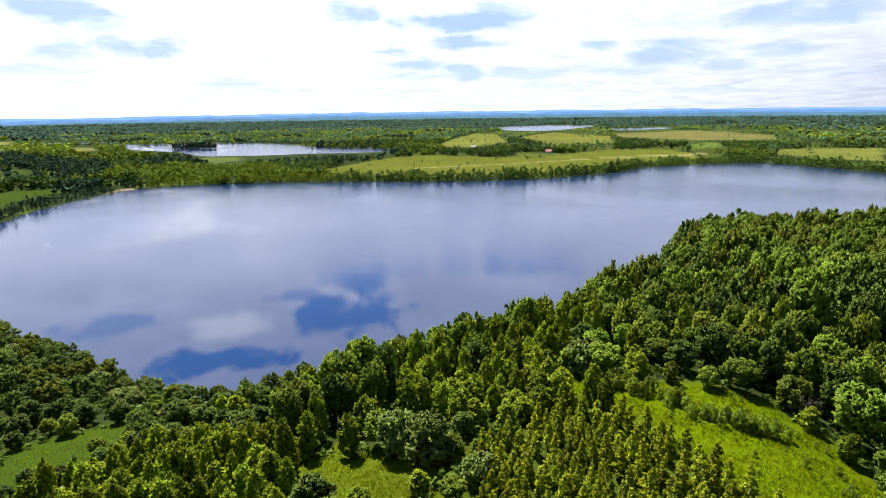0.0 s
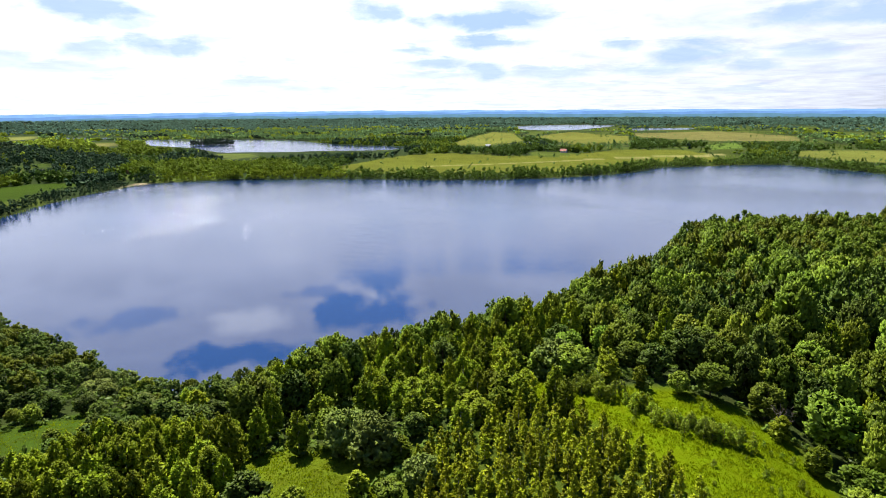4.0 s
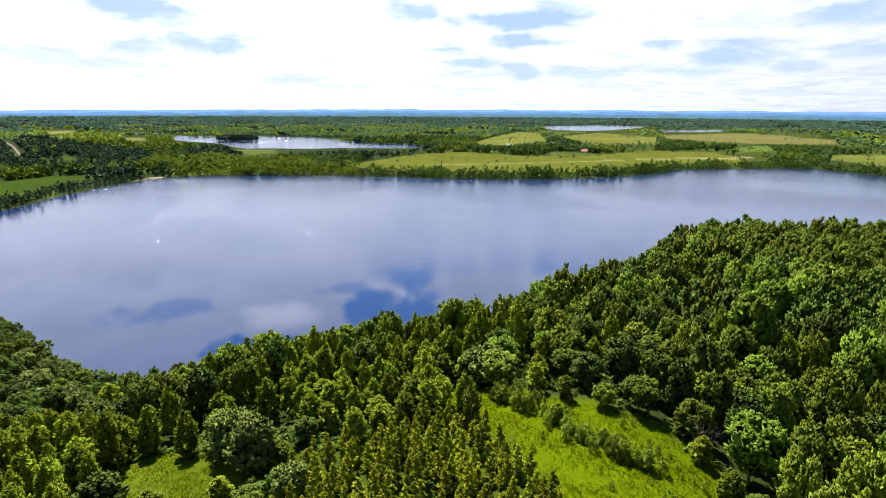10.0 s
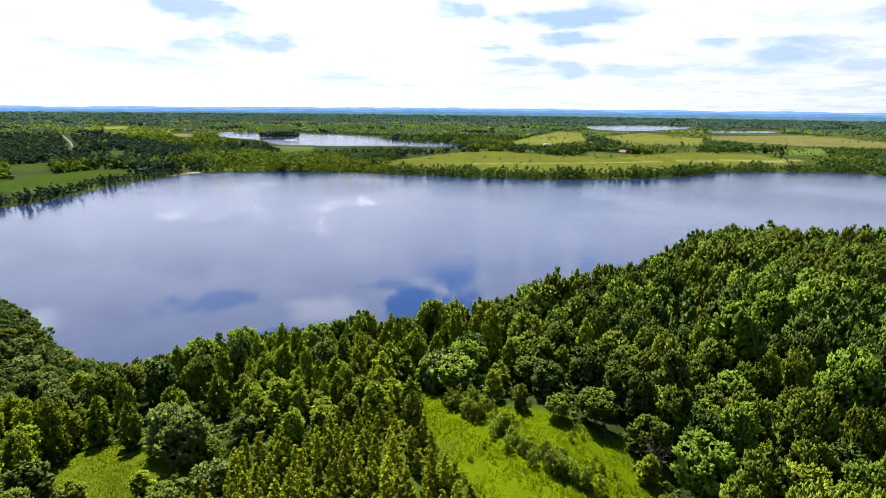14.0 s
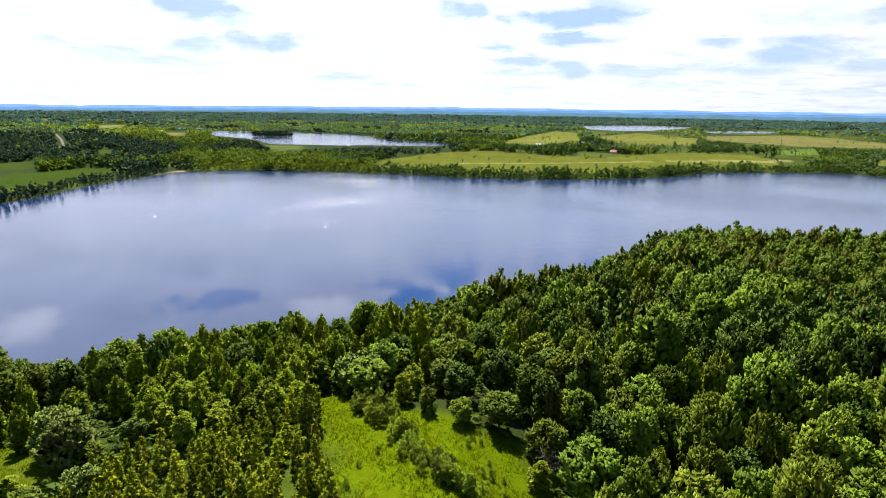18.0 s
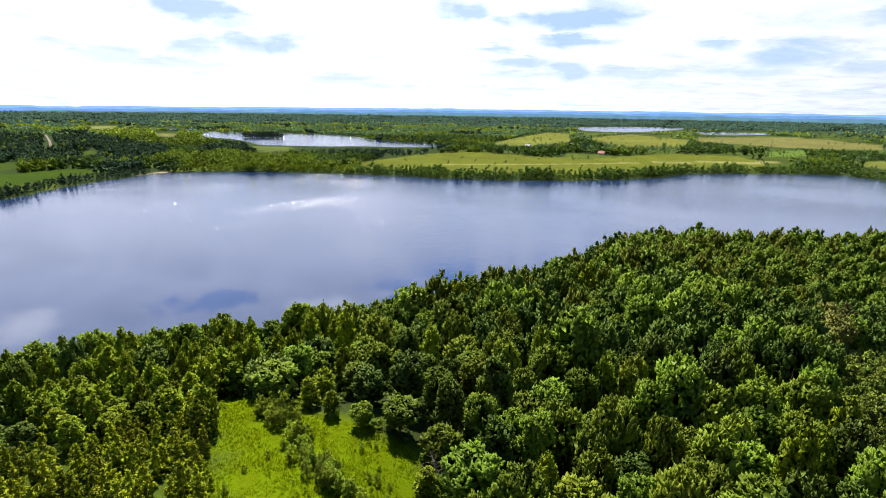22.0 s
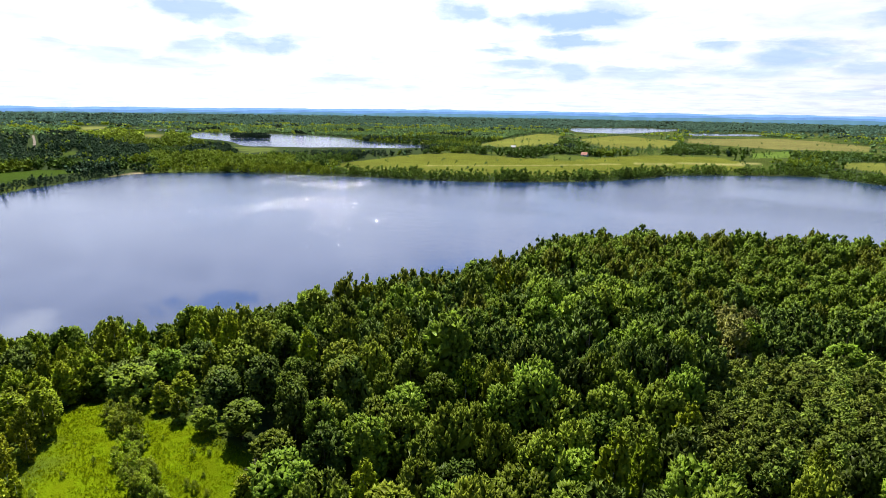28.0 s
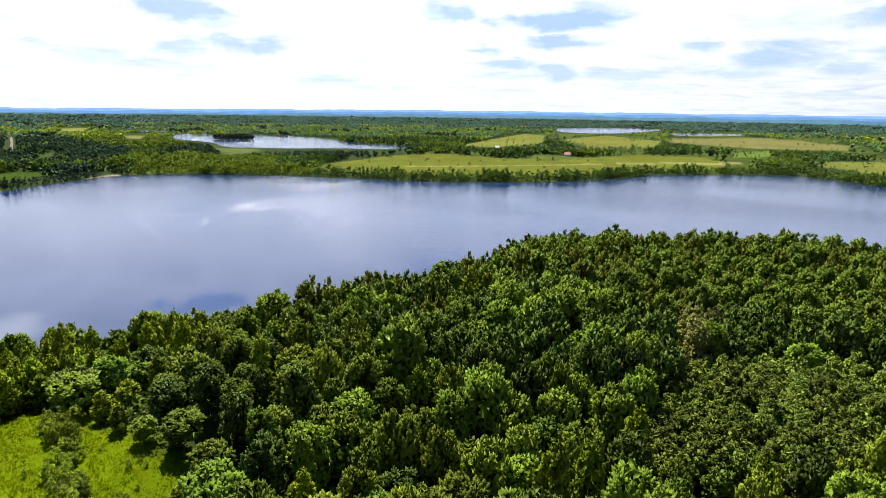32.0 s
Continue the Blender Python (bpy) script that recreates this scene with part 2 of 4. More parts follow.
def water_material(name, waves=1.0):
    m, nt, out = material(name)
    tc = nt.nodes.new("ShaderNodeTexCoord").outputs["Object"]
    pos = nt.nodes.new("ShaderNodeSeparateXYZ")
    nt.links.new(tc, pos.inputs[0])
    shelter = spread(nt, pos.outputs[1], 0.025, 1.0)           # calm under the near wood, rippled out on the lake
    nt.nodes[-1].inputs[1].default_value, nt.nodes[-1].inputs[2].default_value = 240, 560
    gust = ramp_node(nt, noise_node(nt, tc, 0.006, 3.0, 0.5, 0.6), [(0.36, 0.45), (0.62, 1.0)])
    gust = math_node(nt, "MULTIPLY", gust, shelter)
    ripple = noise_node(nt, tc, 0.8, 3.0, 0.6)
    swell = noise_node(nt, tc, 0.16, 2.0, 0.5)
    height = math_node(nt, "ADD", math_node(nt, "MULTIPLY", ripple, 0.8), swell)
    b = nt.nodes.new("ShaderNodeBump")
    b.inputs["Distance"].default_value = 0.6
    nt.links.new(math_node(nt, "MULTIPLY", gust, 0.45 * waves), b.inputs["Strength"])
    nt.links.new(height, b.inputs["Height"])
    # wavelets out on the lake, each a small facet of its own tilt, some of which catch the sun
    cells = nt.nodes.new("ShaderNodeTexVoronoi")
    cells.inputs["Scale"].default_value = 2.2
    squeeze = nt.nodes.new("ShaderNodeVectorMath")
    squeeze.operation = "MULTIPLY"
    squeeze.inputs[1].default_value = (1.8, 0.7, 1.0)
    nt.links.new(tc, squeeze.inputs[0])
    nt.links.new(squeeze.outputs[0], cells.inputs["Vector"])
    tilt = nt.nodes.new("ShaderNodeSeparateXYZ")
    nt.links.new(cells.outputs["Color"], tilt.inputs[0])
    facet = nt.nodes.new("ShaderNodeCombineXYZ")
    nt.links.new(math_node(nt, "ADD", math_node(nt, "MULTIPLY", math_node(nt, "SUBTRACT", tilt.outputs[0], 0.5), 0.34), 0.20), facet.inputs[0])
    nt.links.new(math_node(nt, "ADD", math_node(nt, "MULTIPLY", math_node(nt, "SUBTRACT", tilt.outputs[1], 0.5), 0.40), -0.42), facet.inputs[1])
    facet.inputs[2].default_value = 1.0
    breeze = ramp_node(nt, noise_node(nt, tc, 0.009, 4.0, 0.6, 0.5), [(0.46, 0.0), (0.66, 0.13)])
    breeze = math_node(nt, "MULTIPLY", breeze, ramp_node(nt, math_node(nt, "MULTIPLY", pos.outputs[1], 0.001), [(0.30, 0.0), (0.50, 1.0)]))
    steep = math_node(nt, "LESS_THAN", tilt.outputs[2], breeze)
    way_up = nt.nodes.new("ShaderNodeMix")
    way_up.data_type = "VECTOR"
    nt.links.new(steep, way_up.inputs["Factor"])
    nt.links.new(b.outputs[0], way_up.inputs[4])
    nt.links.new(facet.outputs[0], way_up.inputs[5])
    smooth = nt.nodes.new("ShaderNodeVectorMath")
    smooth.operation = "NORMALIZE"
    nt.links.new(way_up.outputs[1], smooth.inputs[0])
    p = nt.nodes.new("ShaderNodeBsdfPrincipled")
    p.inputs["Base Color"].default_value = (0.006, 0.022, 0.075, 1)
    p.inputs["IOR"].default_value = 1.45
    nt.links.new(math_node(nt, "ADD", spread(nt, gust, 0.02, 0.12), math_node(nt, "MULTIPLY", steep, 0.11)), p.inputs["Roughness"])
    nt.links.new(smooth.outputs[0], p.inputs["Normal"])
    nt.links.new(p.outputs[0], out.inputs[0])
    return m


def ground_material():
    """Grass, meadow, field and forest floor; the kind of cover comes from the sheet's own colour layer."""
    m, nt, out = material("ground_cover")
    tc = nt.nodes.new("ShaderNodeTexCoord").outputs["Object"]
    cover = nt.nodes.new("ShaderNodeVertexColor")
    cover.layer_name = "cover"
    big = noise_node(nt, tc, 0.035, 5.0, 0.6)
    mid = noise_node(nt, tc, 0.45, 4.0, 0.6)
    fine = noise_node(nt, tc, 4.0, 3.0, 0.6)
    val = math_node(nt, "MULTIPLY", math_node(nt, "MULTIPLY", spread(nt, big, 0.65, 1.35), spread(nt, noise_node(nt, tc, 0.006, 4.0, 0.6), 0.6, 1.4)), math_node(nt, "MULTIPLY", spread(nt, mid, 0.6, 1.4), spread(nt, fine, 0.6, 1.4)))
    col = hsv(nt, cover.outputs[0], spread(nt, mid, 0.475, 0.525), 1.0, val)
    p = nt.nodes.new("ShaderNodeBsdfPrincipled")
    p.inputs["Roughness"].default_value = 0.95
    p.inputs["Specular IOR Level"].default_value = 0.01
    b = nt.nodes.new("ShaderNodeBump")
    b.inputs["Strength"].default_value, b.inputs["Distance"].default_value = 0.8, 0.25
    nt.links.new(fine, b.inputs["Height"])
    nt.links.new(b.outputs[0], p.inputs["Normal"])
    nt.links.new(col, p.inputs["Base Color"])
    nt.links.new(p.outputs[0], out.inputs[0])
    return m


M_BIRCH = leaves("birch_leaves", (0.155, 0.205, 0.008), (0.340, 0.430, 0.014), 0.17)
M_YOUNG = leaves("young_birch_leaves", (0.200, 0.235, 0.008), (0.400, 0.450, 0.014), 0.18)
M_ASPEN = leaves("aspen_leaves", (0.110, 0.166, 0.013), (0.260, 0.380, 0.022), 0.14)
M_MAPLE = leaves("maple_leaves", (0.128, 0.170, 0.013), (0.290, 0.380, 0.022), 0.15)
M_ALDER = leaves("alder_leaves", (0.064, 0.098, 0.013), (0.130, 0.210, 0.020), 0.12)
M_WILLOW = leaves("willow_leaves", (0.115, 0.155, 0.028), (0.220, 0.300, 0.036), 0.15)
M_GREY = leaves("grey_willow_leaves", (0.108, 0.146, 0.018), (0.240, 0.320, 0.028), 0.15)
M_DRY = leaves("yellowed_leaves", (0.150, 0.152, 0.034), (0.300, 0.290, 0.060), 0.25)
M_FAR = leaves("far_bank_leaves", (0.105, 0.172, 0.026), (0.220, 0.350, 0.036), 0.22)
# bluer and lighter than M_FAR: some distance haze put into the leaf colour
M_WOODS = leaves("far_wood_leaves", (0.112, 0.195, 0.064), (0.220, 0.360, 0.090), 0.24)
# birch yellow-green, with sun on the far woods put into the tone
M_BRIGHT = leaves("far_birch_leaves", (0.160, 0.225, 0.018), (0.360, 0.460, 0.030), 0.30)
# dark stands, and woods whose cloud shade is put into the leaf colour
M_DARK = leaves("dark_and_shaded_leaves", (0.028, 0.052, 0.024), (0.050, 0.090, 0.030), 0.12)
M_BUSH = leaves("sapling_leaves", (0.175, 0.235, 0.022), (0.420, 0.530, 0.034), 0.45)
M_GRASS = leaves("grass_blades", (0.112, 0.160, 0.003), (0.280, 0.385, 0.004), 0.50, 0.001)
M_REED = leaves("reed_blades", (0.105, 0.140, 0.025), (0.196, 0.252, 0.042), 0.31)
M_BARK = plain("grey_bark", (0.12, 0.10, 0.08), 0.9, 2.0, 0.4, 0.6)
M_BIRCHBARK = plain("birch_bark", (0.55, 0.53, 0.48), 0.8, 4.0, 0.45, 0.3)
M_DEADWOOD = plain("dead_wood", (0.11, 0.085, 0.07), 0.9, 4.0, 0.3, 0.4)
M_WATER = water_material("lake_water")
M_GROUND = ground_material()


# aerial haze over the hills, put into an unevenly toned glow
def haze_blue(name, colour):
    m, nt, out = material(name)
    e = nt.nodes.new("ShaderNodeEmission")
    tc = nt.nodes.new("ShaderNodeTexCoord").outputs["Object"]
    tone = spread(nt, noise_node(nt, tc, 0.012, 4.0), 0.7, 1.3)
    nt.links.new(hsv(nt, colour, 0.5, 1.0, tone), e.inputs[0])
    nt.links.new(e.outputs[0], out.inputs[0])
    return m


M_HILLS = [haze_blue("blue_haze_glow", (0.15, 0.28, 0.54)), haze_blue("deep_blue_haze_glow", (0.10, 0.20, 0.40)), haze_blue("green_blue_haze_glow", (0.075, 0.16, 0.23))]
# the farthest leaves, with strong blue haze put into their colour
M_HAZY = leaves("far_hazed_leaves", (0.112, 0.205, 0.145), (0.170, 0.300, 0.200), 0.22)


# ---- plan ----
LAKE = [(-58, 139), (-42, 143), (-20, 149), (0, 156), (20, 166), (40, 179), (60, 194), (75, 207), (88, 227), (100, 252),
        (115, 277), (135, 298), (160, 309), (200, 313), (260, 313), (330, 309), (450, 305), (700, 330), (900, 420), (700, 520),
        (600, 570), (530, 625), (500, 690), (478, 745), (452, 795), (414, 800), (350, 787), (271, 762), (225, 712), (181, 677),
        (113, 647), (50, 630), (-21, 627), (-80, 637), (-165, 637), (-236, 632), (-303, 610), (-330, 588), (-332, 560), (-338, 500),
        (-332, 440), (-325, 395), (-335, 330), (-310, 285), (-250, 240), (-190, 212), (-140, 182), (-105, 163), (-80, 146)]
LAKE_B = [(-775, 1412), (-715, 1380), (-665, 1399), (-576, 1415), (-456, 1404), (-379, 1360), (-283, 1227), (-207, 1155), (-104, 1115),
          (-95, 1065), (-137, 1012), (-239, 1013), (-284, 977), (-361, 981), (-402, 960), (-501, 1092), (-577, 1139), (-645, 1180), (-720, 1290)]
LAKE_C = [(205, 2120), (229, 2423), (496, 2572), (661, 2521), (599, 2274), (480, 2080), (369, 1875), (221, 1896)]
LAKE_D = [(565, 2018), (700, 2060), (825, 2069), (761, 1901), (640, 1870), (545, 1815)]
POND = [(-1076, 1526), (-980, 1560), (-902, 1550), (-851, 1465), (-930, 1450), (-1012, 1437)]
ISLAND = [(-562, 1180), (-545, 1225), (-500, 1240), (-470, 1205), (-455, 1192), (-500, 1172)]
FIELD = [(-155, 758), (-147, 805), (-108, 877), (-69, 935), (-7, 951), (92, 904), (158, 898), (299, 1027), (388, 1011), (404, 930),
         (385, 835), (290, 815), (225, 755), (150, 700), (77, 680), (-56, 675), (-130, 690)]
FIELDS = [FIELD,
          [(-20, 1166), (27, 1477), (102, 1760), (161, 1692), (150, 1324), (66, 1146)],
          [(204, 1526), (334, 1761), (390, 1620), (451, 1528), (362, 1232), (233, 1180)],
          [(486, 1137), (585, 1236), (521, 1059), (439, 1007)],
          [(488, 1657), (757, 1759), (825, 1664), (848, 1470), (751, 1284), (583, 1285), (456, 1485)],
          [(513, 924), (596, 988), (761, 983), (619, 796), (545, 850)],
          [(-456, 477), (-463, 519), (-445, 582), (-368, 601), (-388, 547), (-372, 459), (-397, 405), (-470, 400)],
          [(-581, 600), (-558, 638), (-483, 564), (-511, 537)],
          [(-601, 755), (-607, 832), (-556, 772), (-572, 724)],
          [(-1281, 1585), (-1259, 1686), (-1123, 1502), (-1121, 1404)],
          [(-829, 1258), (-779, 1285), (-703, 1172), (-715, 1139)],
          [(-420, 947), (-336, 949), (-318, 897), (-350, 872)]]
CLEARING = [(24, 119), (31, 116), (37, 114), (44, 110), (50, 108), (57, 106), (64, 104), (67, 99), (68, 90), (66, 78), (60, 62), (50, 66), (44, 80), (40, 87), (37, 94), (33, 100), (28, 108)]
CLEARING_B = [(-27, 89), (-18, 91), (-5, 86), (-1, 79), (-12, 74), (-24, 77)]
CLEARING_C = [(-86, 98), (-80, 109), (-72, 115), (-65, 104), (-68, 88), (-80, 84)]
YOUNG = [(4, 64), (3, 84), (15, 95), (21, 101), (26, 106), (32, 100), (36, 94), (40, 87), (44, 80), (50, 64)]
YOUNG_B = [(-62, 70), (-58, 88), (-46, 96), (-30, 94), (-27, 84), (-20, 70)]
BIRCHES = [(-8, 118), (7, 136), (26, 132), (31, 107), (20, 99), (2, 95), (-4, 103)]
GREY = [(140, 122), (150, 114), (178, 122), (225, 172), (205, 182), (156, 165)]
PALE = [(154, 182), (171, 210), (180, 194), (157, 165)]


def inside(poly, x, y):
    """Whether points lie in a polygon; x and y are arrays."""
    hit = np.zeros(np.shape(x), bool)
    n = len(poly)
    for k in range(n):
        (x0, y0), (x1, y1) = poly[k], poly[(k + 1) % n]
        if y0 != y1:
            cross = (y0 > y) != (y1 > y)
            hit ^= cross & (x < (x1 - x0) * (y - y0) / (y1 - y0) + x0)
    return hit


def edge_distance(poly, x, y):
    best = np.full(np.shape(x), 1e9)
    n = len(poly)
    for k in range(n):
        a, b = np.array(poly[k], float), np.array(poly[(k + 1) % n], float)
        d = b - a
        t = np.clip(((x - a[0]) * d[0] + (y - a[1]) * d[1]) / (d @ d), 0, 1)
        best = np.minimum(best, np.hypot(x - a[0] - t * d[0], y - a[1] - t * d[1]))
    return best


def waver(x, y, size, phase=0.0):
    """Smooth uneven value of about -1 to 1, with bumps of the given size in metres."""
    k = 6.283 / size
    return (np.sin(k * (x * 0.83 + y * 0.41) + 1.3 + phase) * np.cos(k * (y * 0.77 - x * 0.36) + phase * 2.1)
            + 0.6 * np.sin(k * 1.93 * (y * 0.9 - x * 0.52) + 2.2 + phase) * np.cos(k * 2.27 * (x * 0.7 + y * 0.3) + 0.7)
            + 0.35 * np.sin(k * 4.1 * (x * 0.6 + y * 0.8) + phase * 3)) / 1.5


def height(x, y):
    """Height of the ground, over the water of the lake."""
    x, y = np.asarray(x, float), np.asarray(y, float)
    off = edge_distance(LAKE, x, y)
    wet = inside(LAKE, x, y)
    near = (y < 330) & (x > -700)
    hill = np.interp(y + 0.12 * np.abs(x - 40) , [125, 215], [18.5, 5.0])
    hill = hill - np.interp(x, [58, 92], [0, 8.0]) * np.clip((hill - 5) / 13.5, 0, 1) - np.interp(x, [-30, 0], [3.5, 0]) * (x > -60)
    hill = np.where(x < -55, np.interp(x, [-120, -55], [4.0, 1.0]) * 0 + np.minimum(hill, np.interp(x, [-130, -50], [5.0, 18.5])), hill)
    rise = np.clip(off / 62.0, 0, 1)
    rise = rise * (1.6 - 0.6 * rise)
    bank = 0.35 + hill * rise + 0.5 * waver(x, y, 38) * np.clip(off / 30, 0, 1)
    r = np.hypot(x - 50, y)
    far = np.interp(y, [0, 820, 950, 1500, 1800, 2900], [1.5, 1.5, 6, 6, 10, 10]) + np.interp(r, [3300, 4300, 4800], [0, 3, 4])
    far = 0.4 + (far - 0.4) * np.clip(off / 25, 0, 1)
    land = np.where(near, bank, np.where(y < 400, bank * np.clip((400 - y) / 70, 0, 1) + far * np.clip((y - 330) / 70, 0, 1), far))
    return np.where(wet, -np.clip(off / 6, 0, 1) * 2.5 - 0.05, land)


TOPS = [(-29, 98, 29), (-7, 124, 26), (14, 137, 27), (29, 133, 25), (53, 120, 25), (51, 115, 23), (59, 121, 29), (92, 121, 25), (88, 121, 28),
        (105, 136, 29), (93, 136, 34), (140, 200, 29), (104, 111, 26), (121, 100, 30), (145, 129, 26), (129, 150, 30), (174, 207, 20),
        (157, 290, 24), (232, 294, 20), (189, 289, 23), (-85, 134, 12), (-76, 133, 11), (-112, 152, 13), (-130, 150, 13), (-100, 130, 14), (70, 184, 25), (-18, 117, 24), (52, 165, 27),
        (-50, 118, 16), (-60, 126, 13), (-40, 113, 19), (110, 240, 27), (130, 276, 26), (88, 205, 26)]


# height of the treetops along the near shore, from west to east
SHORE_TOPS = ([-160, -130, -100, -82, -62, -50, -37, -22, -10, 7, 22, 37, 52, 70, 86, 101, 130, 165, 230], [8.5, 8, 8, 7.5, 8, 11, 14, 19.5, 21.5, 24, 23, 25, 25, 25.5, 25.5, 24.5, 23, 23.5, 22.5])


def canopy(x, y):
    """Height of the wood's roof over the lake, lower towards the shore."""
    p = np.array(TOPS, float)
    d = np.hypot(p[:, 0] - x, p[:, 1] - y)
    w = 1 / (d + 6) ** 3
    roof = float((w * p[:, 2]).sum() / w.sum())
    off = float(edge_distance(LAKE, np.array(float(x)), np.array(float(y))))
    edge = float(np.interp(x, SHORE_TOPS[0], SHORE_TOPS[1]))
    return float(np.interp(off, [2, 7, 14, 26], [edge * 0.8, edge, edge + 0.5, max(roof, edge)]))


def mesh_from(name, verts, faces, mats=(), slots=None):
    """A mesh out of arrays; all faces have the same number of corners."""
    me = bpy.data.meshes.new(name)
    verts, faces = np.asarray(verts, np.float32), np.asarray(faces, np.int32)
    me.vertices.add(len(verts))
    me.vertices.foreach_set("co", verts.ravel())
    k = faces.shape[1]
    me.loops.add(faces.size)
    me.loops.foreach_set("vertex_index", faces.ravel())
    me.polygons.add(len(faces))
    me.polygons.foreach_set("loop_start", np.arange(0, faces.size, k, dtype=np.int32))
    me.polygons.foreach_set("loop_total", np.full(len(faces), k, np.int32))
    me.update(calc_edges=True)
    for m in mats:
        me.materials.append(m)
    if slots is not None:
        me.polygons.foreach_set("material_index", np.asarray(slots, np.int32))
    return me


# ---- ground ----
def steps(*parts):
    out = []
    for a, b, s in parts:
        out += list(np.arange(a, b, s))
    return np.array(out + [parts[-1][1]], float)


gx = steps((-4900, -1200, 150), (-1200, -480, 24), (-480, -150, 10), (-150, 250, 5), (250, 620, 10), (620, 1200, 24), (1200, 4900, 150))
gy = steps((-1500, -60, 80), (-60, 330, 5), (330, 560, 12), (560, 860, 7), (860, 1900, 20), (1900, 3000, 60), (3000, 4860, 120))
GX, GY = np.meshgrid(gx, gy)
GZ = height(GX, GY)
nx, ny = len(gx), len(gy)
idx = np.arange(nx * ny).reshape(ny, nx)
quads = np.stack([idx[:-1, :-1], idx[:-1, 1:], idx[1:, 1:], idx[1:, :-1]], -1).reshape(-1, 4)
ground_mesh = mesh_from("ground", np.stack([GX, GY, GZ], -1).reshape(-1, 3), quads, [M_GROUND])
ground_mesh.polygons.foreach_set("use_smooth", np.ones(len(quads), bool))
fx, fy = GX.ravel(), GY.ravel()
cover = np.tile(np.array([0.040, 0.055, 0.014]), (len(fx), 1))                # forest floor
meadow = np.clip(0.5 + waver(fx, fy, 300), 0, 1)[:, None]
beyond = (fy > 420) | (np.abs(fx - 50) > 500)
cover[beyond] = (0.055 + 0.03 * meadow[beyond]) * np.array([1.0, 1.35, 0.22])   # rough grassland
wooded = beyond & (waver(fx, fy, 260, 0.4) > np.where((fx > 120) & (fy > 850) & (fy < 2300), 0.05, np.where(fy < 1500, -0.55, -0.75)))
cover[wooded] = (0.036, 0.056, 0.016)                                           # floor of the far woods
# seventh to ninth tone: left-bank meadows with cloud shade put into the colour
tones = [(0.122, 0.136, 0.016), (0.155, 0.165, 0.028), (0.155, 0.160, 0.028), (0.11, 0.17, 0.025), (0.165, 0.155, 0.045), (0.15, 0.165, 0.03),
         (0.045, 0.078, 0.007), (0.050, 0.08, 0.010), (0.055, 0.085, 0.010), (0.20, 0.21, 0.05), (0.19, 0.18, 0.05), (0.11, 0.14, 0.03)]
for poly, tone in zip(FIELDS, tones):
    cover[inside(poly, fx, fy)] = tone
# CLEARING_C is darker grass: cloud shade put into its tone
for poly, tone in ((YOUNG, (0.07, 0.10, 0.012)), (CLEARING, (0.118, 0.165, 0.002)), (CLEARING_B, (0.11, 0.145, 0.008)), (CLEARING_C, (0.05, 0.085, 0.008))):
    cover[inside(poly, fx, fy) | ((edge_distance(poly, fx, fy) < 4.5) & ~inside(YOUNG, fx, fy))] = tone
cover[np.hypot(fx + 326, (fy - 584) * 0.6) < 11] = (0.42, 0.33, 0.20)          # sand of the bathing place
for (ax, ay), (bx, by), w, tone in (((250, 880), (420, 915), 9, (0.26, 0.24, 0.09)), ((-40, 770), (330, 905), 5, (0.22, 0.21, 0.07))):
    t = np.clip(((fx - ax) * (bx - ax) + (fy - ay) * (by - ay)) / ((bx - ax) ** 2 + (by - ay) ** 2), 0, 1)
    cover[np.hypot(fx - ax - t * (bx - ax), fy - ay - t * (by - ay)) < w] = tone          # dirt tracks
layer = ground_mesh.color_attributes.new("cover", "FLOAT_COLOR", "POINT")
layer.data.foreach_set("color", np.c_[cover * 0.70, np.ones(len(fx))].astype(np.float32).ravel())
ground = tagged(new("ground", ground_mesh), "rolling ground of meadow, fields and forest floor round the lake", "ground", kind="structure")


def track(name, points, width, mat, label):
    """A strip of bare earth that follows the ground."""
    v, f = [], []
    for (ax, ay), (bx, by) in zip(points, points[1:]):
        length = math.hypot(bx - ax, by - ay)
        px, py = -(by - ay) / length, (bx - ax) / length
        for k in range(int(length / 12) + 1):
            u = k / (int(length / 12) or 1)
            x, y, w = ax + (bx - ax) * u, ay + (by - ay) * u, width * (0.5 + 0.12 * math.sin(k * 1.7))
            z = float(height(x, y)) + 0.25
            v += [(x - px * w, y - py * w, z), (x + px * w, y + py * w, z)]
            if k:
                n = len(v)
                f.append((n - 4, n - 3, n - 1, n - 2))
    return tagged(new(name, mesh_from(name, v, f, [mat])), label, "track", kind="structure")


track("dirt_track", [(-975, 1111), (-800, 938), (-647, 781)], 4.0, plain("bare_earth", (0.10, 0.070, 0.050), 0.95, 0.2, 0.3), "straight bare earth track climbing through the woods")


def ridge(name, radius, base, tops, mat, label):
    """Far hills on the horizon, a thin backdrop crest that glows in haze colour."""
    ang = np.linspace(radians(-75), radians(75), 260)
    crest = tops[0] + tops[1] * waver(ang * 900, ang * 300, 160, tops[2]) + 2.0 * waver(ang * 900, ang * 500, 35, 1.0) + np.interp(np.degrees(ang), [-50, -35, -10, 30, 42], [-15, -9, 6, 6, 0])
    x, y = 50 + radius * np.sin(ang), radius * np.cos(ang)
    v = np.concatenate([np.stack([x, y, 0 * x + base], -1), np.stack([x, y, crest], -1), np.stack([x * 1.004, y * 1.004, crest - 3], -1), np.stack([x * 1.004, y * 1.004, 0 * x + base], -1)])
    k = np.arange(259)
    f = np.concatenate([np.stack([k + a * 260, k + 1 + a * 260, k + 1 + (a + 1) * 260, k + (a + 1) * 260], -1) for a in range(3)])
    return tagged(new(name, mesh_from(name, v, f, [mat])), label, "hills", kind="structure")


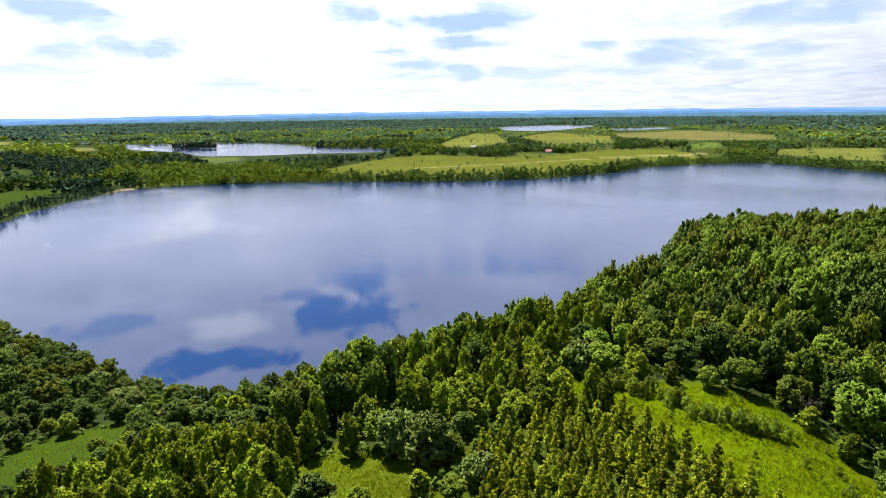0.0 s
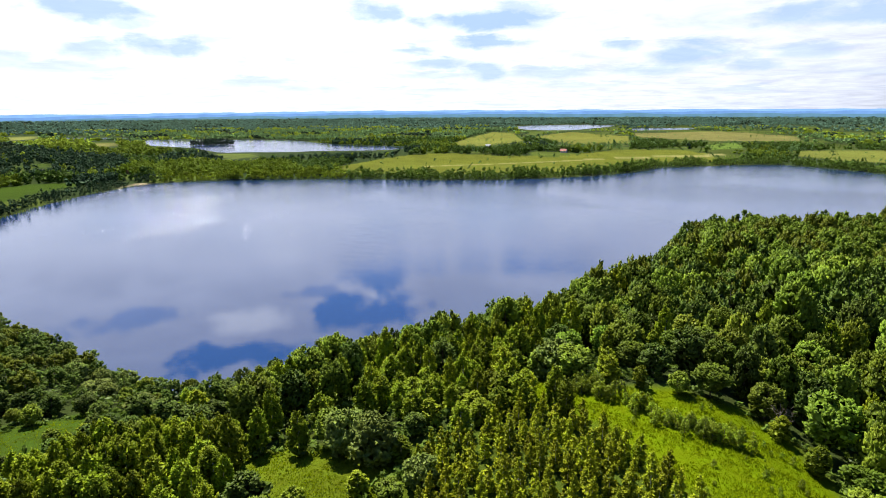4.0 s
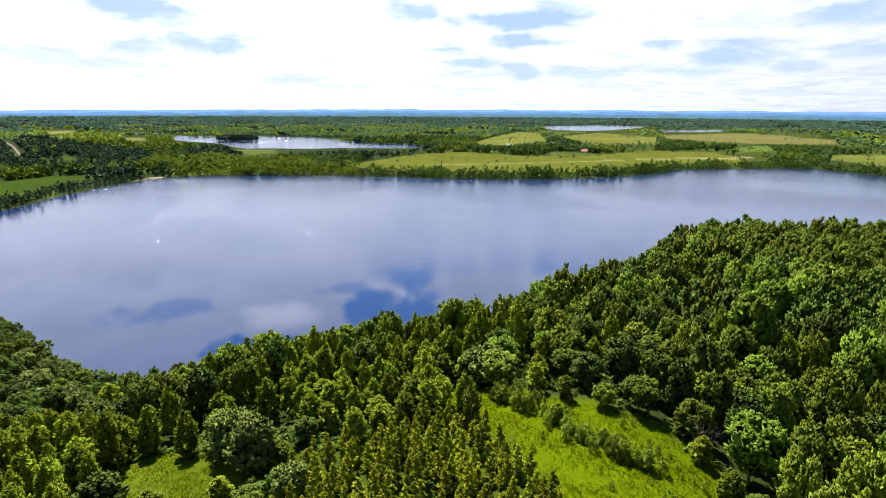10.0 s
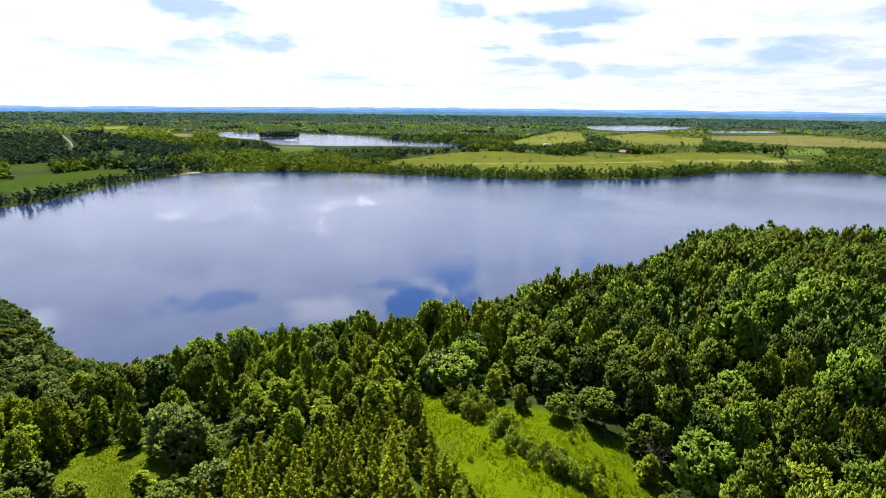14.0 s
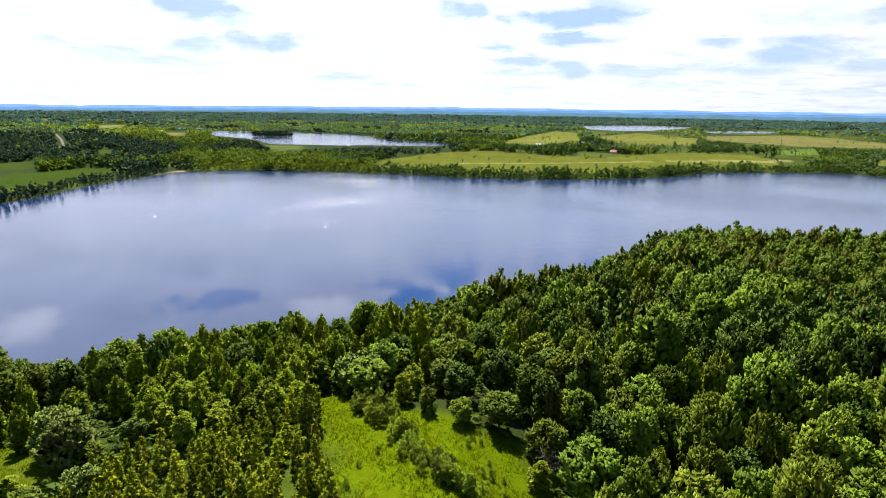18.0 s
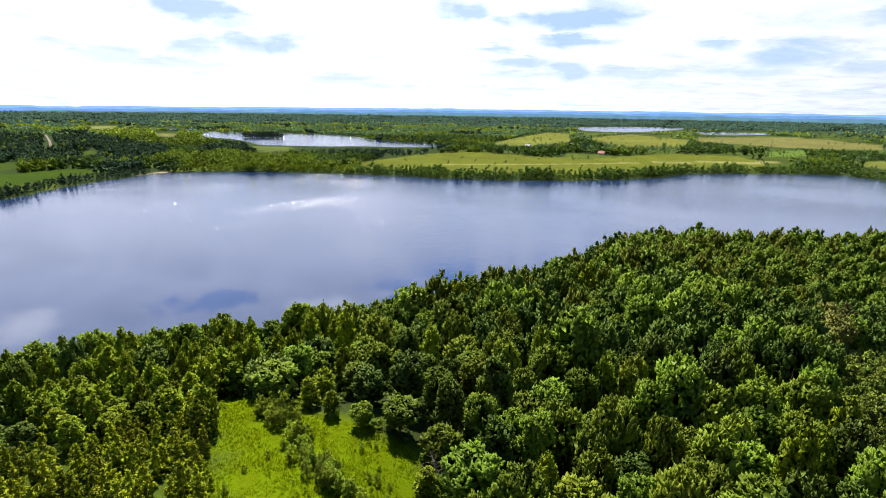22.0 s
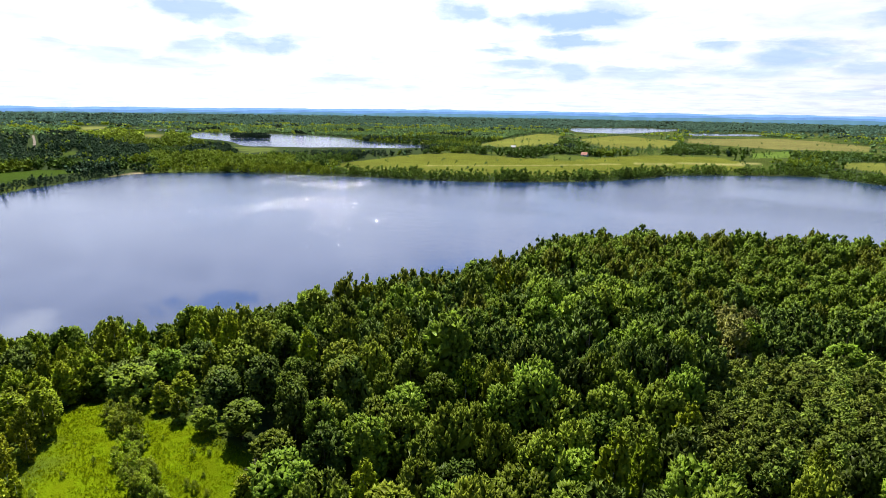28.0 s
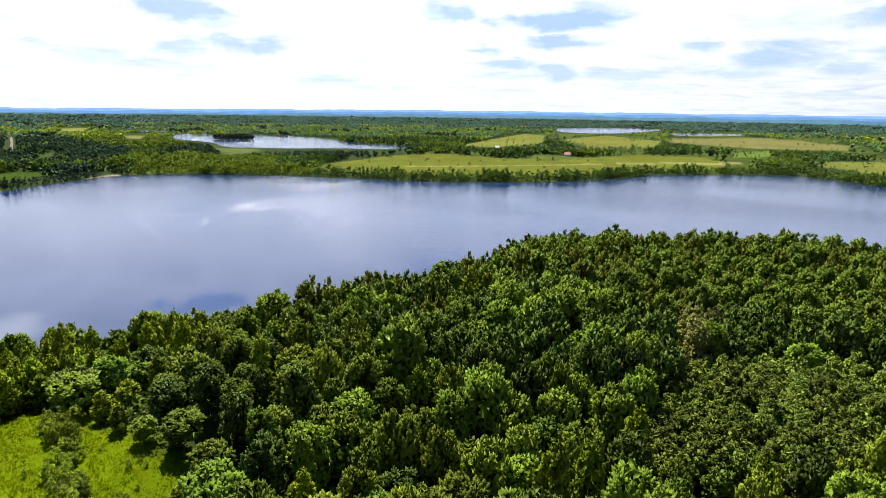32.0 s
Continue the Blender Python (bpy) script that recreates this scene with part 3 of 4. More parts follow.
ridge("backdrop_hills", 4830, 0, (66, 4, 0.3), M_HILLS[0], "low hills on the horizon, glowing in painted pale blue haze")
ridge("backdrop_wooded_hills", 4700, 0, (51, 6, 1.9), M_HILLS[1], "wooded hills below the horizon, glowing in painted deep blue haze")
ridge("backdrop_wooded_rise", 4560, 0, (36, 5, 3.7), M_HILLS[2], "wooded rise far beyond the lakes, glowing in painted blue-green haze")


def sheet(name, poly, z, label):
    bm = bmesh.new()
    bm.faces.new([bm.verts.new((x, y, z)) for x, y in poly])
    bmesh.ops.triangulate(bm, faces=bm.faces[:])
    me = bpy.data.meshes.new(name)
    bm.to_mesh(me)
    bm.free()
    me.materials.append(M_WATER)
    return tagged(new(name, me), label, "lake", kind="structure")


def rounded(poly, times=2):
    for _ in range(times):
        p = np.array(poly, float)
        q = np.roll(p, -1, 0)
        poly = np.stack([0.75 * p + 0.25 * q, 0.25 * p + 0.75 * q], 1).reshape(-1, 2)
    return [tuple(v) for v in poly]


sheet("water_lake", [(-420, 120), (-40, 120), (1000, 260), (1000, 860), (-420, 860)], 0.0, "broad calm lake mirroring clouds, lightly rippled")
sheet("water_lake_behind", rounded(LAKE_B), 6.3, "smaller pale lake behind the wooded far bank")
sheet("water_lake_distant", rounded(LAKE_C), 10.3, "distant lake among fields and woods")
sheet("water_lake_inlet", rounded(LAKE_D), 10.3, "narrow distant lake arm among fields")
sheet("water_pond", rounded(POND), 6.35, "small distant pond between trees")


# ---- trees ----
def unit(v):
    return v / (np.linalg.norm(v, axis=-1, keepdims=True) + 1e-9)



def crown(seed, h, low, profile, blobs, count, size, lump=0.42, core=0.62, droop=0.0):
    """Far crown of a few clumps of leaf sprays: points and triangles. profile: radius (part of h) at even steps from the crown's foot to its top."""
    rng = np.random.default_rng(seed)
    c, rb, ang, t = boughs(rng, h, low, profile, blobs, lump)
    pick = rng.choice(blobs, count, p=rb**2 / (rb**2).sum())
    d = unit(rng.normal(size=(count, 3)) + np.stack([np.cos(ang), np.sin(ang), 0.5 + 0 * ang], -1)[pick] * 0.75)
    pos = c[pick] + d * (rb[pick] * rng.uniform(0.72, 1.12, count))[:, None] * np.array([1, 1, 1.12])
    v = sprays(rng, pos, unit(d + rng.normal(size=(count, 3)) * 0.26 + (0, 0, 0.10)), size, droop)
    # larger sprays of leaves inside each clump
    many = blobs * 7
    own = np.repeat(np.arange(blobs), 7)
    q = c[own] + rng.normal(size=(many, 3)) * (rb[own] * 0.26)[:, None]
    a = unit(rng.normal(size=(many, 3)))
    b = unit(np.cross(a, rng.normal(size=(many, 3))))
    w = (rb[own] * core)[:, None]
    inner = np.stack([q - a * w, q + a * w * 0.8 + b * w * 0.4, q + b * w], 1).reshape(-1, 3)
    v = np.concatenate([v, inner])
    f = np.arange(len(v)).reshape(-1, 3)
    v[:, 2] = np.maximum(v[:, 2], 0.05)
    return v, f, np.zeros(len(f), np.int32)


def boughs(rng, h, low, profile, blobs, lump):
    """Places and sizes of the boughs that make up a crown."""
    t = (np.arange(blobs) + (rng.uniform(0.1, 0.9, blobs) if blobs > 1 else 0.5)) / blobs
    rad = np.interp(t, np.linspace(0, 1, len(profile)), profile) * h
    ang = np.arange(blobs) * 2.39996 + rng.uniform(-0.5, 0.5, blobs)
    out = rad * (rng.uniform(0.48, 0.84, blobs) if blobs > 12 and max(profile) > 0.205 else rng.uniform(0.35, 0.74, blobs))
    c = np.stack([np.cos(ang) * out, np.sin(ang) * out, (low + (1 - low) * t) * h], -1)
    rb = rad * lump * rng.uniform(0.75, 1.3, blobs) + 0.035 * h
    c[:, 2] -= rb * 0.55 * (t > 0.8)
    return c, rb, ang, t


def sprays(rng, pos, nrm, size, droop):
    """A small bent spray of leaves at each place."""
    n = len(pos)
    tan = unit(np.cross(nrm, unit(rng.normal(size=(n, 3)))) + (0, 0, -droop))
    side = unit(np.cross(nrm, tan))
    s = (size * rng.uniform(0.6, 1.35, n))[:, None]
    return np.stack([pos - tan * s * 0.62, pos + side * s * 0.5 - nrm * s * 0.1, pos + tan * s * 0.62 - side * s * 0.3 - nrm * s * 0.15], 1).reshape(-1, 3)


G_ = (1 + 5 ** 0.5) / 2
ICO = unit(np.array([(-1, G_, 0), (1, G_, 0), (-1, -G_, 0), (1, -G_, 0), (0, -1, G_), (0, 1, G_), (0, -1, -G_), (0, 1, -G_), (G_, 0, -1), (G_, 0, 1), (-G_, 0, -1), (-G_, 0, 1)]))
ICO_F = np.array([(a, b, c) for a in range(12) for b in range(a + 1, 12) for c in range(b + 1, 12)
                  if max(np.linalg.norm(ICO[a] - ICO[b]), np.linalg.norm(ICO[b] - ICO[c]), np.linalg.norm(ICO[a] - ICO[c])) < 1.1])


def tufts(rng, at, way, radius, tall):
    """Leafy tufts: small uneven four-sided points of foliage, each growing along its own way."""
    n = len(at)
    u = unit(np.cross(way, unit(rng.normal(size=(n, 3)))))
    w = np.cross(way, u)
    r = radius[:, None]
    ring = [at - way * r * 0.45 + (u * a + w * b) * r * rng.uniform(0.75, 1.2, (n, 1)) for a, b in ((1, 0), (0, 1), (-1, 0), (0, -1))]
    tip = at + way * r * tall * rng.uniform(0.8, 1.3, (n, 1)) + (u * rng.normal(0, 0.25, (n, 1)) + w * rng.normal(0, 0.25, (n, 1))) * r
    v = np.stack(ring + [tip], 1).reshape(-1, 3)
    f = np.array([(0, 1, 4), (1, 2, 4), (2, 3, 4), (3, 0, 4)])
    return v, (f[None] + (np.arange(n) * 5)[:, None, None]).reshape(-1, 3)


def lumps(rng, at, radius, shape, faces, tall, uneven):
    """Small uneven solid lumps of foliage, turned at random about the upright."""
    n, k = len(at), len(shape)
    a = rng.uniform(0, 6.283, n)
    tip = rng.normal(0, 0.35, (n, 2))
    p = np.repeat(shape[None], n, 0)
    x, y = p[..., 0] * np.cos(a)[:, None] - p[..., 1] * np.sin(a)[:, None], p[..., 0] * np.sin(a)[:, None] + p[..., 1] * np.cos(a)[:, None]
    p = np.stack([x + tip[:, :1] * p[..., 2], y + tip[:, 1:] * p[..., 2], p[..., 2] * tall], -1)
    p = p * radius[:, None, None] * rng.uniform(1 - uneven, 1 + uneven, (n, k, 1)) + at[:, None]
    return p.reshape(-1, 3), (faces[None] + (np.arange(n) * k)[:, None, None]).reshape(-1, 3)


def near_crown(seed, h, low, profile, blobs, count, size, lump=0.42, tuft=9, droop=0.0, pointed=1.12, heart=0.72, bulk=1.0):
    """Crown of boughs, each a dense heart set round with leafy tufts and small sprays, with dark gaps between the tufts."""
    rng = np.random.default_rng(seed)
    c, rb, ang, t = boughs(rng, h, low, profile, blobs, lump)
    outward = np.stack([np.cos(ang), np.sin(ang), 0 * ang], -1)
    many = max(blobs * 3, int(count / tuft))
    own = rng.choice(blobs, many, p=rb**2 * (0.35 + t) / (rb**2 * (0.35 + t)).sum())
    d1 = unit(rng.normal(size=(many, 3)) + outward[own] * 0.7 + (0, 0, 0.35))
    q = c[own] + d1 * (rb[own] * rng.uniform(0.70, 1.0, many))[:, None] * (1, 1, pointed)
    rs = np.clip(rb[own] * rng.uniform(0.13, 0.26, many) * bulk, 0.11, max(0.42 * bulk, size * 0.9))
    pick = rng.choice(many, count, p=rs**2 / (rs**2).sum())
    d2 = unit(rng.normal(size=(count, 3)) + d1[pick] * 0.7 + (0, 0, 0.55))
    pos = q[pick] + d2 * (rs[pick] * rng.uniform(0.70, 1.25, count))[:, None] * (1, 1, pointed)
    v = sprays(rng, pos, unit(d2 + rng.normal(size=(count, 3)) * 0.30), size, droop)
    parts = [(v, np.arange(len(v)).reshape(-1, 3)), tufts(rng, q, unit(d1 * 0.6 + (0, 0, 0.5)), rs, pointed * 1.1), lumps(rng, c, rb * heart, ICO, ICO_F, pointed, 0.18)]
    v, f, slots = joined(parts)
    v[:, 2] = np.maximum(v[:, 2], 0.05)
    return v, f, slots * 0


def tube(a, b, ra, rb, n=5):
    a, b = np.array(a, float), np.array(b, float)
    ax = unit(b - a)
    u = unit(np.cross(ax, (0.31, 0.9, 0.2)))
    w = np.cross(ax, u)
    ang = np.arange(n) * 2 * np.pi / n
    ring = np.cos(ang)[:, None] * u + np.sin(ang)[:, None] * w
    v = np.concatenate([a + ring * ra, b + ring * rb])
    k = np.arange(n)
    k2 = (k + 1) % n
    f = np.concatenate([np.stack([k, k2, k2 + n], -1), np.stack([k, k2 + n, k + n], -1)])
    return v, f


def joined(parts):
    vs, fs, ms, n = [], [], [], 0
    for v, f, *slot in parts:
        vs.append(v)
        fs.append(f + n)
        ms.append(slot[0] if slot else np.full(len(f), 2, np.int32))
        n += len(v)
    return np.concatenate(vs), np.concatenate(fs), np.concatenate(ms)


def trunk(seed, h, thick, low, limbs=7, reach=0.2):
    """Tapered, slightly bent trunk with rising limbs."""
    rng = np.random.default_rng(seed + 77)
    bend = rng.uniform(-0.03, 0.03, 2) * h
    pts = [(0, 0, -0.4), (bend[0] * 0.4, bend[1] * 0.4, h * 0.3), (bend[0], bend[1], h * 0.62), (bend[0] * 0.7, bend[1] * 0.7, h * 0.9)]
    radii = [thick * 1.25, thick * 0.85, thick * 0.5, thick * 0.12]
    parts = [tube(pts[k], pts[k + 1], radii[k], radii[k + 1], 6) for k in range(3)]
    for k in range(limbs):
        t = low + (0.8 - low) * (k + 0.5) / limbs
        z = t * h
        x, y = bend * min(1, t * 1.5)
        a = k * 2.4 + rng.uniform(-0.4, 0.4)
        far = reach * h * rng.uniform(0.6, 1.0) * (1.1 - t)
        parts.append(tube((x, y, z), (x + math.cos(a) * far, y + math.sin(a) * far, z + far * 0.8), thick * 0.32, thick * 0.07, 4))
    v, f, _ = joined(parts)
    # grow each limb out of the stem: one skin
    ends = np.cumsum([len(p[0]) for p in parts])
    extra = []
    for k in range(1, len(parts)):
        a = ends[k - 1]
        stem = v[: ends[2]] if k > 2 else v[: ends[k - 1]]
        extra.append((a, a + 1, int(np.argmin(np.linalg.norm(stem - v[a], axis=1)))))
    return v, np.concatenate([f, np.array(extra, f.dtype)])


# kind: height, crown's foot, profile, clumps, leaves, leaf size, lump, trunk thickness, leaf and bark material, label
KINDS = {
    "silver_birch": (12.0, 0.08, (0.15, 0.20, 0.21, 0.19, 0.155, 0.11, 0.04), 26, 1300, 0.20, 0.36, 0.13, M_BIRCH, M_BIRCHBARK,
                     "slender silver birch with a pointed yellow-green crown"),
    "young_birch": (6.0, 0.05, (0.17, 0.185, 0.165, 0.13, 0.09, 0.05, 0.012), 15, 480, 0.16, 0.36, 0.05, M_YOUNG, M_BIRCHBARK,
                    "young yellow-green birch in a dense thicket"),
    "aspen_tree": (16.0, 0.22, (0.12, 0.20, 0.245, 0.255, 0.24, 0.19, 0.08), 28, 2200, 0.21, 0.38, 0.20, M_ASPEN, M_BARK,
                   "tall aspen with a rounded mid-green crown"),
    "maple_tree": (13.0, 0.14, (0.18, 0.32, 0.37, 0.37, 0.33, 0.25, 0.11), 30, 2200, 0.21, 0.35, 0.22, M_MAPLE, M_BARK,
                   "broad maple with a lumpy bright green crown"),
    "alder_tree": (11.0, 0.10, (0.16, 0.27, 0.30, 0.295, 0.26, 0.19, 0.08), 25, 1700, 0.20, 0.37, 0.15, M_ALDER, M_BARK,
                   "dark green alder in the lakeside wood"),
    "goat_willow": (7.0, 0.03, (0.36, 0.46, 0.50, 0.48, 0.42, 0.32, 0.16), 32, 1600, 0.19, 0.30, 0.13, M_WILLOW, M_BARK,
                    "round goat willow with pale green leaves"),
    "grey_willow": (9.0, 0.10, (0.11, 0.18, 0.21, 0.21, 0.19, 0.14, 0.06), 20, 1100, 0.22, 0.42, 0.11, M_GREY, M_BARK,
                    "grey-green willow in a close stand"),
    "lombardy_poplar": (21.0, 0.10, (0.06, 0.10, 0.125, 0.13, 0.12, 0.095, 0.04), 29, 1800, 0.25, 0.46, 0.22, M_ASPEN, M_BARK,
                        "tall narrow poplar by the lake shore"),
    "yellowing_birch": (12.0, 0.12, (0.14, 0.19, 0.21, 0.19, 0.155, 0.11, 0.04), 20, 900, 0.20, 0.34, 0.13, M_DRY, M_BIRCHBARK,
                        "thin birch with a yellowing olive crown"),
    "willow_bush": (3.2, 0.02, (0.22, 0.29, 0.30, 0.27, 0.22, 0.15, 0.06), 14, 560, 0.15, 0.38, 0.05, M_BUSH, M_BARK,
                    "low pale green willow bush on the clearing"),
}
VARIANTS = 4
variant_cache = {}


def variants(kind, detail=1.0):
    key = (kind, detail)
    if key not in variant_cache:
        h, low, prof, blobs, count, size, lump, thick, leaf, bark, _ = KINDS[kind]
        n = max(10, int(blobs * (0.45 + 0.55 * detail)))
        drop = 0.5 if "birch" in kind else 0.0
        variant_cache[key] = [(near_crown(len(kind) * 31 + k * 7 + int(detail * 10), h, low, prof, n, int(count * detail), size / detail ** 0.35, lump, 3.2 if "birch" in kind else 3.8, drop,
                                          1.25 if "birch" in kind else 1.05, 0.5 if "bush" in kind else 0.74, detail ** -0.3),
                               trunk(len(kind) * 17 + k, h, thick, max(low, 0.2), 3 if h < 7 else 7)) for k in range(VARIANTS)]
    return variant_cache[key]


prototypes = {}


def plant(kind, x, y, scale, turn, k, across=None):
    """One tree as a thing with its trunk and crown."""
    z = float(height(x, y)) - 0.05
    m = Matrix.Translation((x, y, z)) @ Matrix.Rotation(turn, 4, "Z")
    size = Vector((across or scale, across or scale, scale))
    if (kind, k) in prototypes:
        first = prototypes[kind, k]
        return copy_thing(first, m @ Matrix.Diagonal((*(a / b for a, b in zip(size, first.scale)), 1)))
    m = m @ Matrix.Diagonal((*size, 1))
    (cv, cf, cm), (tv, tf) = variants(kind)[k]
    leaf, bark, label = KINDS[kind][8:11]
    root = tagged(new(kind), label, kind.split("_")[-1] if kind.endswith(("birch", "willow", "poplar")) else "tree", kind.replace("_", " ") + " stand by the lake")
    a = new("trunk", mesh_from(kind + "_trunk", tv, tf, [bark]))
    b = new("crown", mesh_from(kind + "_crown", cv, cf, [leaf], cm))
    a.parent = b.parent = root
    root.matrix_basis = m
    prototypes[kind, k] = root
    return root


def grow(name, sets, rows, mat, label, category="wood", bark=None):
    """Many far trees joined into one object. rows: variant, x, y, z, scale across, scale up, turn."""
    vs, fs, ms, n = [], [], [], 0
    for k, x, y, z, sx, sz, turn in rows:
        v, f, slot = sets[int(k)]
        ms.append(slot)
        c, s = math.cos(turn), math.sin(turn)
        w = np.empty_like(v)
        w[:, 0] = (v[:, 0] * c - v[:, 1] * s) * sx + x
        w[:, 1] = (v[:, 0] * s + v[:, 1] * c) * sx + y
        w[:, 2] = v[:, 2] * sz + z
        vs.append(w)
        fs.append(f + n)
        n += len(v)
    return tagged(new(name, mesh_from(name, np.concatenate(vs), np.concatenate(fs), [mat, mat, bark or M_BARK], np.concatenate(ms))), label, category, kind="stuff")


# ---- the near wood ----
def scatter(rng, tries, x0, x1, y0, y1, spacing):
    """Points no nearer to each other than spacing(x, y)."""
    px, py = rng.uniform(x0, x1, tries), rng.uniform(y0, y1, tries)
    sp = spacing(px, py)
    ok = sp > 0
    px, py, sp = px[ok], py[ok], sp[ok]
    cells, out = {}, []
    for x, y, s in zip(px.tolist(), py.tolist(), sp.tolist()):
        cx, cy = int(x // 6), int(y // 6)
        good = True
        for i in (cx - 1, cx, cx + 1):
            for j in (cy - 1, cy, cy + 1):
                for qx, qy, qs in cells.get((i, j), ()):
                    if (qx - x) ** 2 + (qy - y) ** 2 < (0.5 * (s + qs)) ** 2:
                        good = False
                        break
                if not good:
                    break
            if not good:
                break
        if good:
            cells.setdefault((cx, cy), []).append((x, y, s))
            out.append((x, y))
    return out


HEROES = [("goat_willow", -3.0, 86.0, 1.28, 0), ("goat_willow", -8.5, 89.5, 1.15, 1), ("goat_willow", 5.5, 79.0, 0.8, 2),
          ("lombardy_poplar", 50.0, 166.0, 1.0, 0), ("lombardy_poplar", 53.5, 165.0, 1.06, 1), ("lombardy_poplar", 56.0, 167.0, 0.92, 2),
          ("lombardy_poplar", 70.0, 185.0, 0.95, 3), ("lombardy_poplar", 73.0, 187.0, 0.8, 0), ("aspen_tree", 44.0, 160.0, 1.15, 1),
          ("silver_birch", 29.5, 103.5, 0.78, 2), ("silver_birch", 31.0, 99.0, 0.72, 0), ("goat_willow", 33.0, 121.0, 1.35, 2),
          ("maple_tree", 84.0, 119.0, 0.85, 1), ("alder_tree", 7.0, 120.0, 1.1, 0)]


def spacing(x, y):
    off = edge_distance(LAKE, x, y)
    s = np.full(np.shape(x), 5.6)
    s[y > 150] = 5.8
    s[(x < -50)] = 5.0
    s[inside(BIRCHES, x, y)] = 3.1
    s[inside(GREY, x, y)] = 3.6
    s[inside(YOUNG_B, x, y)] = 2.5
    s[inside(YOUNG, x, y)] = 1.9
    s[off < 9] = 4.0
    s[inside(LAKE, x, y) | (off < 2.0)] = -1
    for poly in (CLEARING, CLEARING_B, CLEARING_C):
        s[inside(poly, x, y)] = -1
    rim = edge_distance(CLEARING, x, y)
    s[(rim < 2.6) & ~inside(YOUNG, x, y)] = -1
    left, right = -0.80 * y - 26, np.maximum(118 + (y - 30) * 0.58, 0.80 * y) + 26
    s[(x < left) | (x > right)] = -1
    for _, hx, hy, hs, _ in HEROES:
        s[np.hypot(x - hx, y - hy) < 3.2] = -1
    return s


rng = np.random.default_rng(11)
spots = scatter(rng, 60000, -280, 330, 62, 316, spacing)
sx_, sy_ = np.array(spots).T
shore = edge_distance(LAKE, sx_, sy_)
zone_young, zone_birch, zone_grey, zone_pale = inside(YOUNG, sx_, sy_), inside(BIRCHES, sx_, sy_), inside(GREY, sx_, sy_), inside(PALE, sx_, sy_)
zone_yb = inside(YOUNG_B, sx_, sy_)
woods = []
for k, (x, y) in enumerate(spots):
    u = rng.random()
    if zone_young[k]:
        kind = "young_birch"
    elif zone_pale[k]:
        kind = "yellowing_birch"
    elif zone_yb[k] or zone_birch[k]:
        kind = "silver_birch"
    elif zone_grey[k]:
        kind = "grey_willow"
    elif shore[k] < 10:
        kind = "alder_tree" if u < 0.45 else "goat_willow" if u < 0.75 else "maple_tree"
    # mostly alders here, their dark leaf colour standing in for cloud shade
    elif x < -38 and y < 128:
        kind = "alder_tree" if u < 0.62 else "goat_willow" if u < 0.72 else "maple_tree" if u < 0.86 else "silver_birch"
    elif x < -55:
        kind = "alder_tree" if u < 0.5 else "goat_willow" if u < 0.65 else "maple_tree"
    elif x < 45 and y < 150:
        kind = "silver_birch" if u < 0.40 else "alder_tree" if u < 0.58 else "maple_tree" if u < 0.75 else "aspen_tree"
    elif y > 215:
        kind = "aspen_tree" if u < 0.72 else "maple_tree"
    # more alders, whose dark leaf colour adds the shade of deep canopy gaps
    elif 138 < y < 205 and x > 70:
        kind = "alder_tree" if u < 0.55 else "aspen_tree" if u < 0.85 else "maple_tree"
    else:
        kind = "aspen_tree" if u < 0.40 else "maple_tree" if u < 0.74 else "alder_tree" if u < 0.9 else "silver_birch"
    z = float(height(x, y))
    tall = (canopy(x, y) - z) * (rng.uniform(0.66, 1.12) if shore[k] > 14 else rng.uniform(0.80, 1.10))
    if kind == "young_birch":
        tall = rng.uniform(4.2, 7.0)
    elif kind == "grey_willow":
        tall = max(7.0, min(tall, 11.0))
    elif kind == "goat_willow":
        tall = min(max(tall, 4.0), 9.0)
    elif zone_yb[k]:
        tall = rng.uniform(7.0, 10.0)
    beside = float(edge_distance(CLEARING, np.array(x), np.array(y)))
    if beside < 9 and x > 40 and kind != "young_birch":
        tall = min(tall, 3.2 + 0.7 * beside)
    s = max(tall, 3.4 if kind != "young_birch" else 3.0) / KINDS[kind][0]
    wide = {"young_birch": 1.15, "yellowing_birch": 2.1, "silver_birch": 2.0 if not zone_yb[k] else 1.7, "grey_willow": 2.0, "goat_willow": 3.0, "alder_tree": 2.9, "aspen_tree": 3.1, "maple_tree": 3.4}[kind] * rng.uniform(0.72, 1.32)
    wide *= 0.8 if shore[k] < 10 else 1.0
    wide = max(wide, 0.20 * s * KINDS[kind][0]) if kind != "silver_birch" else max(wide, 0.15 * s * KINDS[kind][0])
    wide = min(wide, 0.42 * s * KINDS[kind][0]) if kind != "goat_willow" else wide
    across = wide / (max(KINDS[kind][2]) * KINDS[kind][0])
    woods.append((kind, x, y, s, across))
MOST = {"young_birch": 300, "yellowing_birch": 60, "silver_birch": 190, "aspen_tree": 125, "maple_tree": 105, "alder_tree": 95, "goat_willow": 110, "grey_willow": 90}
for kind, most in MOST.items():
    mine = sorted((w for w in woods if w[0] == kind), key=lambda w: w[2] + 0.35 * max(0.0, abs(w[1] - 75) - 80))
    for _, x, y, s, across in mine[:most]:
        plant(kind, x, y, s, rng.uniform(0, 6.28), int(rng.integers(VARIANTS)), across)
    rest = mine[most:]
    if rest:
        rows = [(rng.integers(VARIANTS), x, y, float(height(x, y)) - 0.05, across, s, rng.uniform(0, 6.28)) for _, x, y, s, across in rest]
        grow(kind + "_wood", [joined([c, t]) for c, t in variants(kind, 0.36)], rows, KINDS[kind][8], "close wood of " + KINDS[kind][10].split(" with ")[0] + " trees along the lake", "wood")
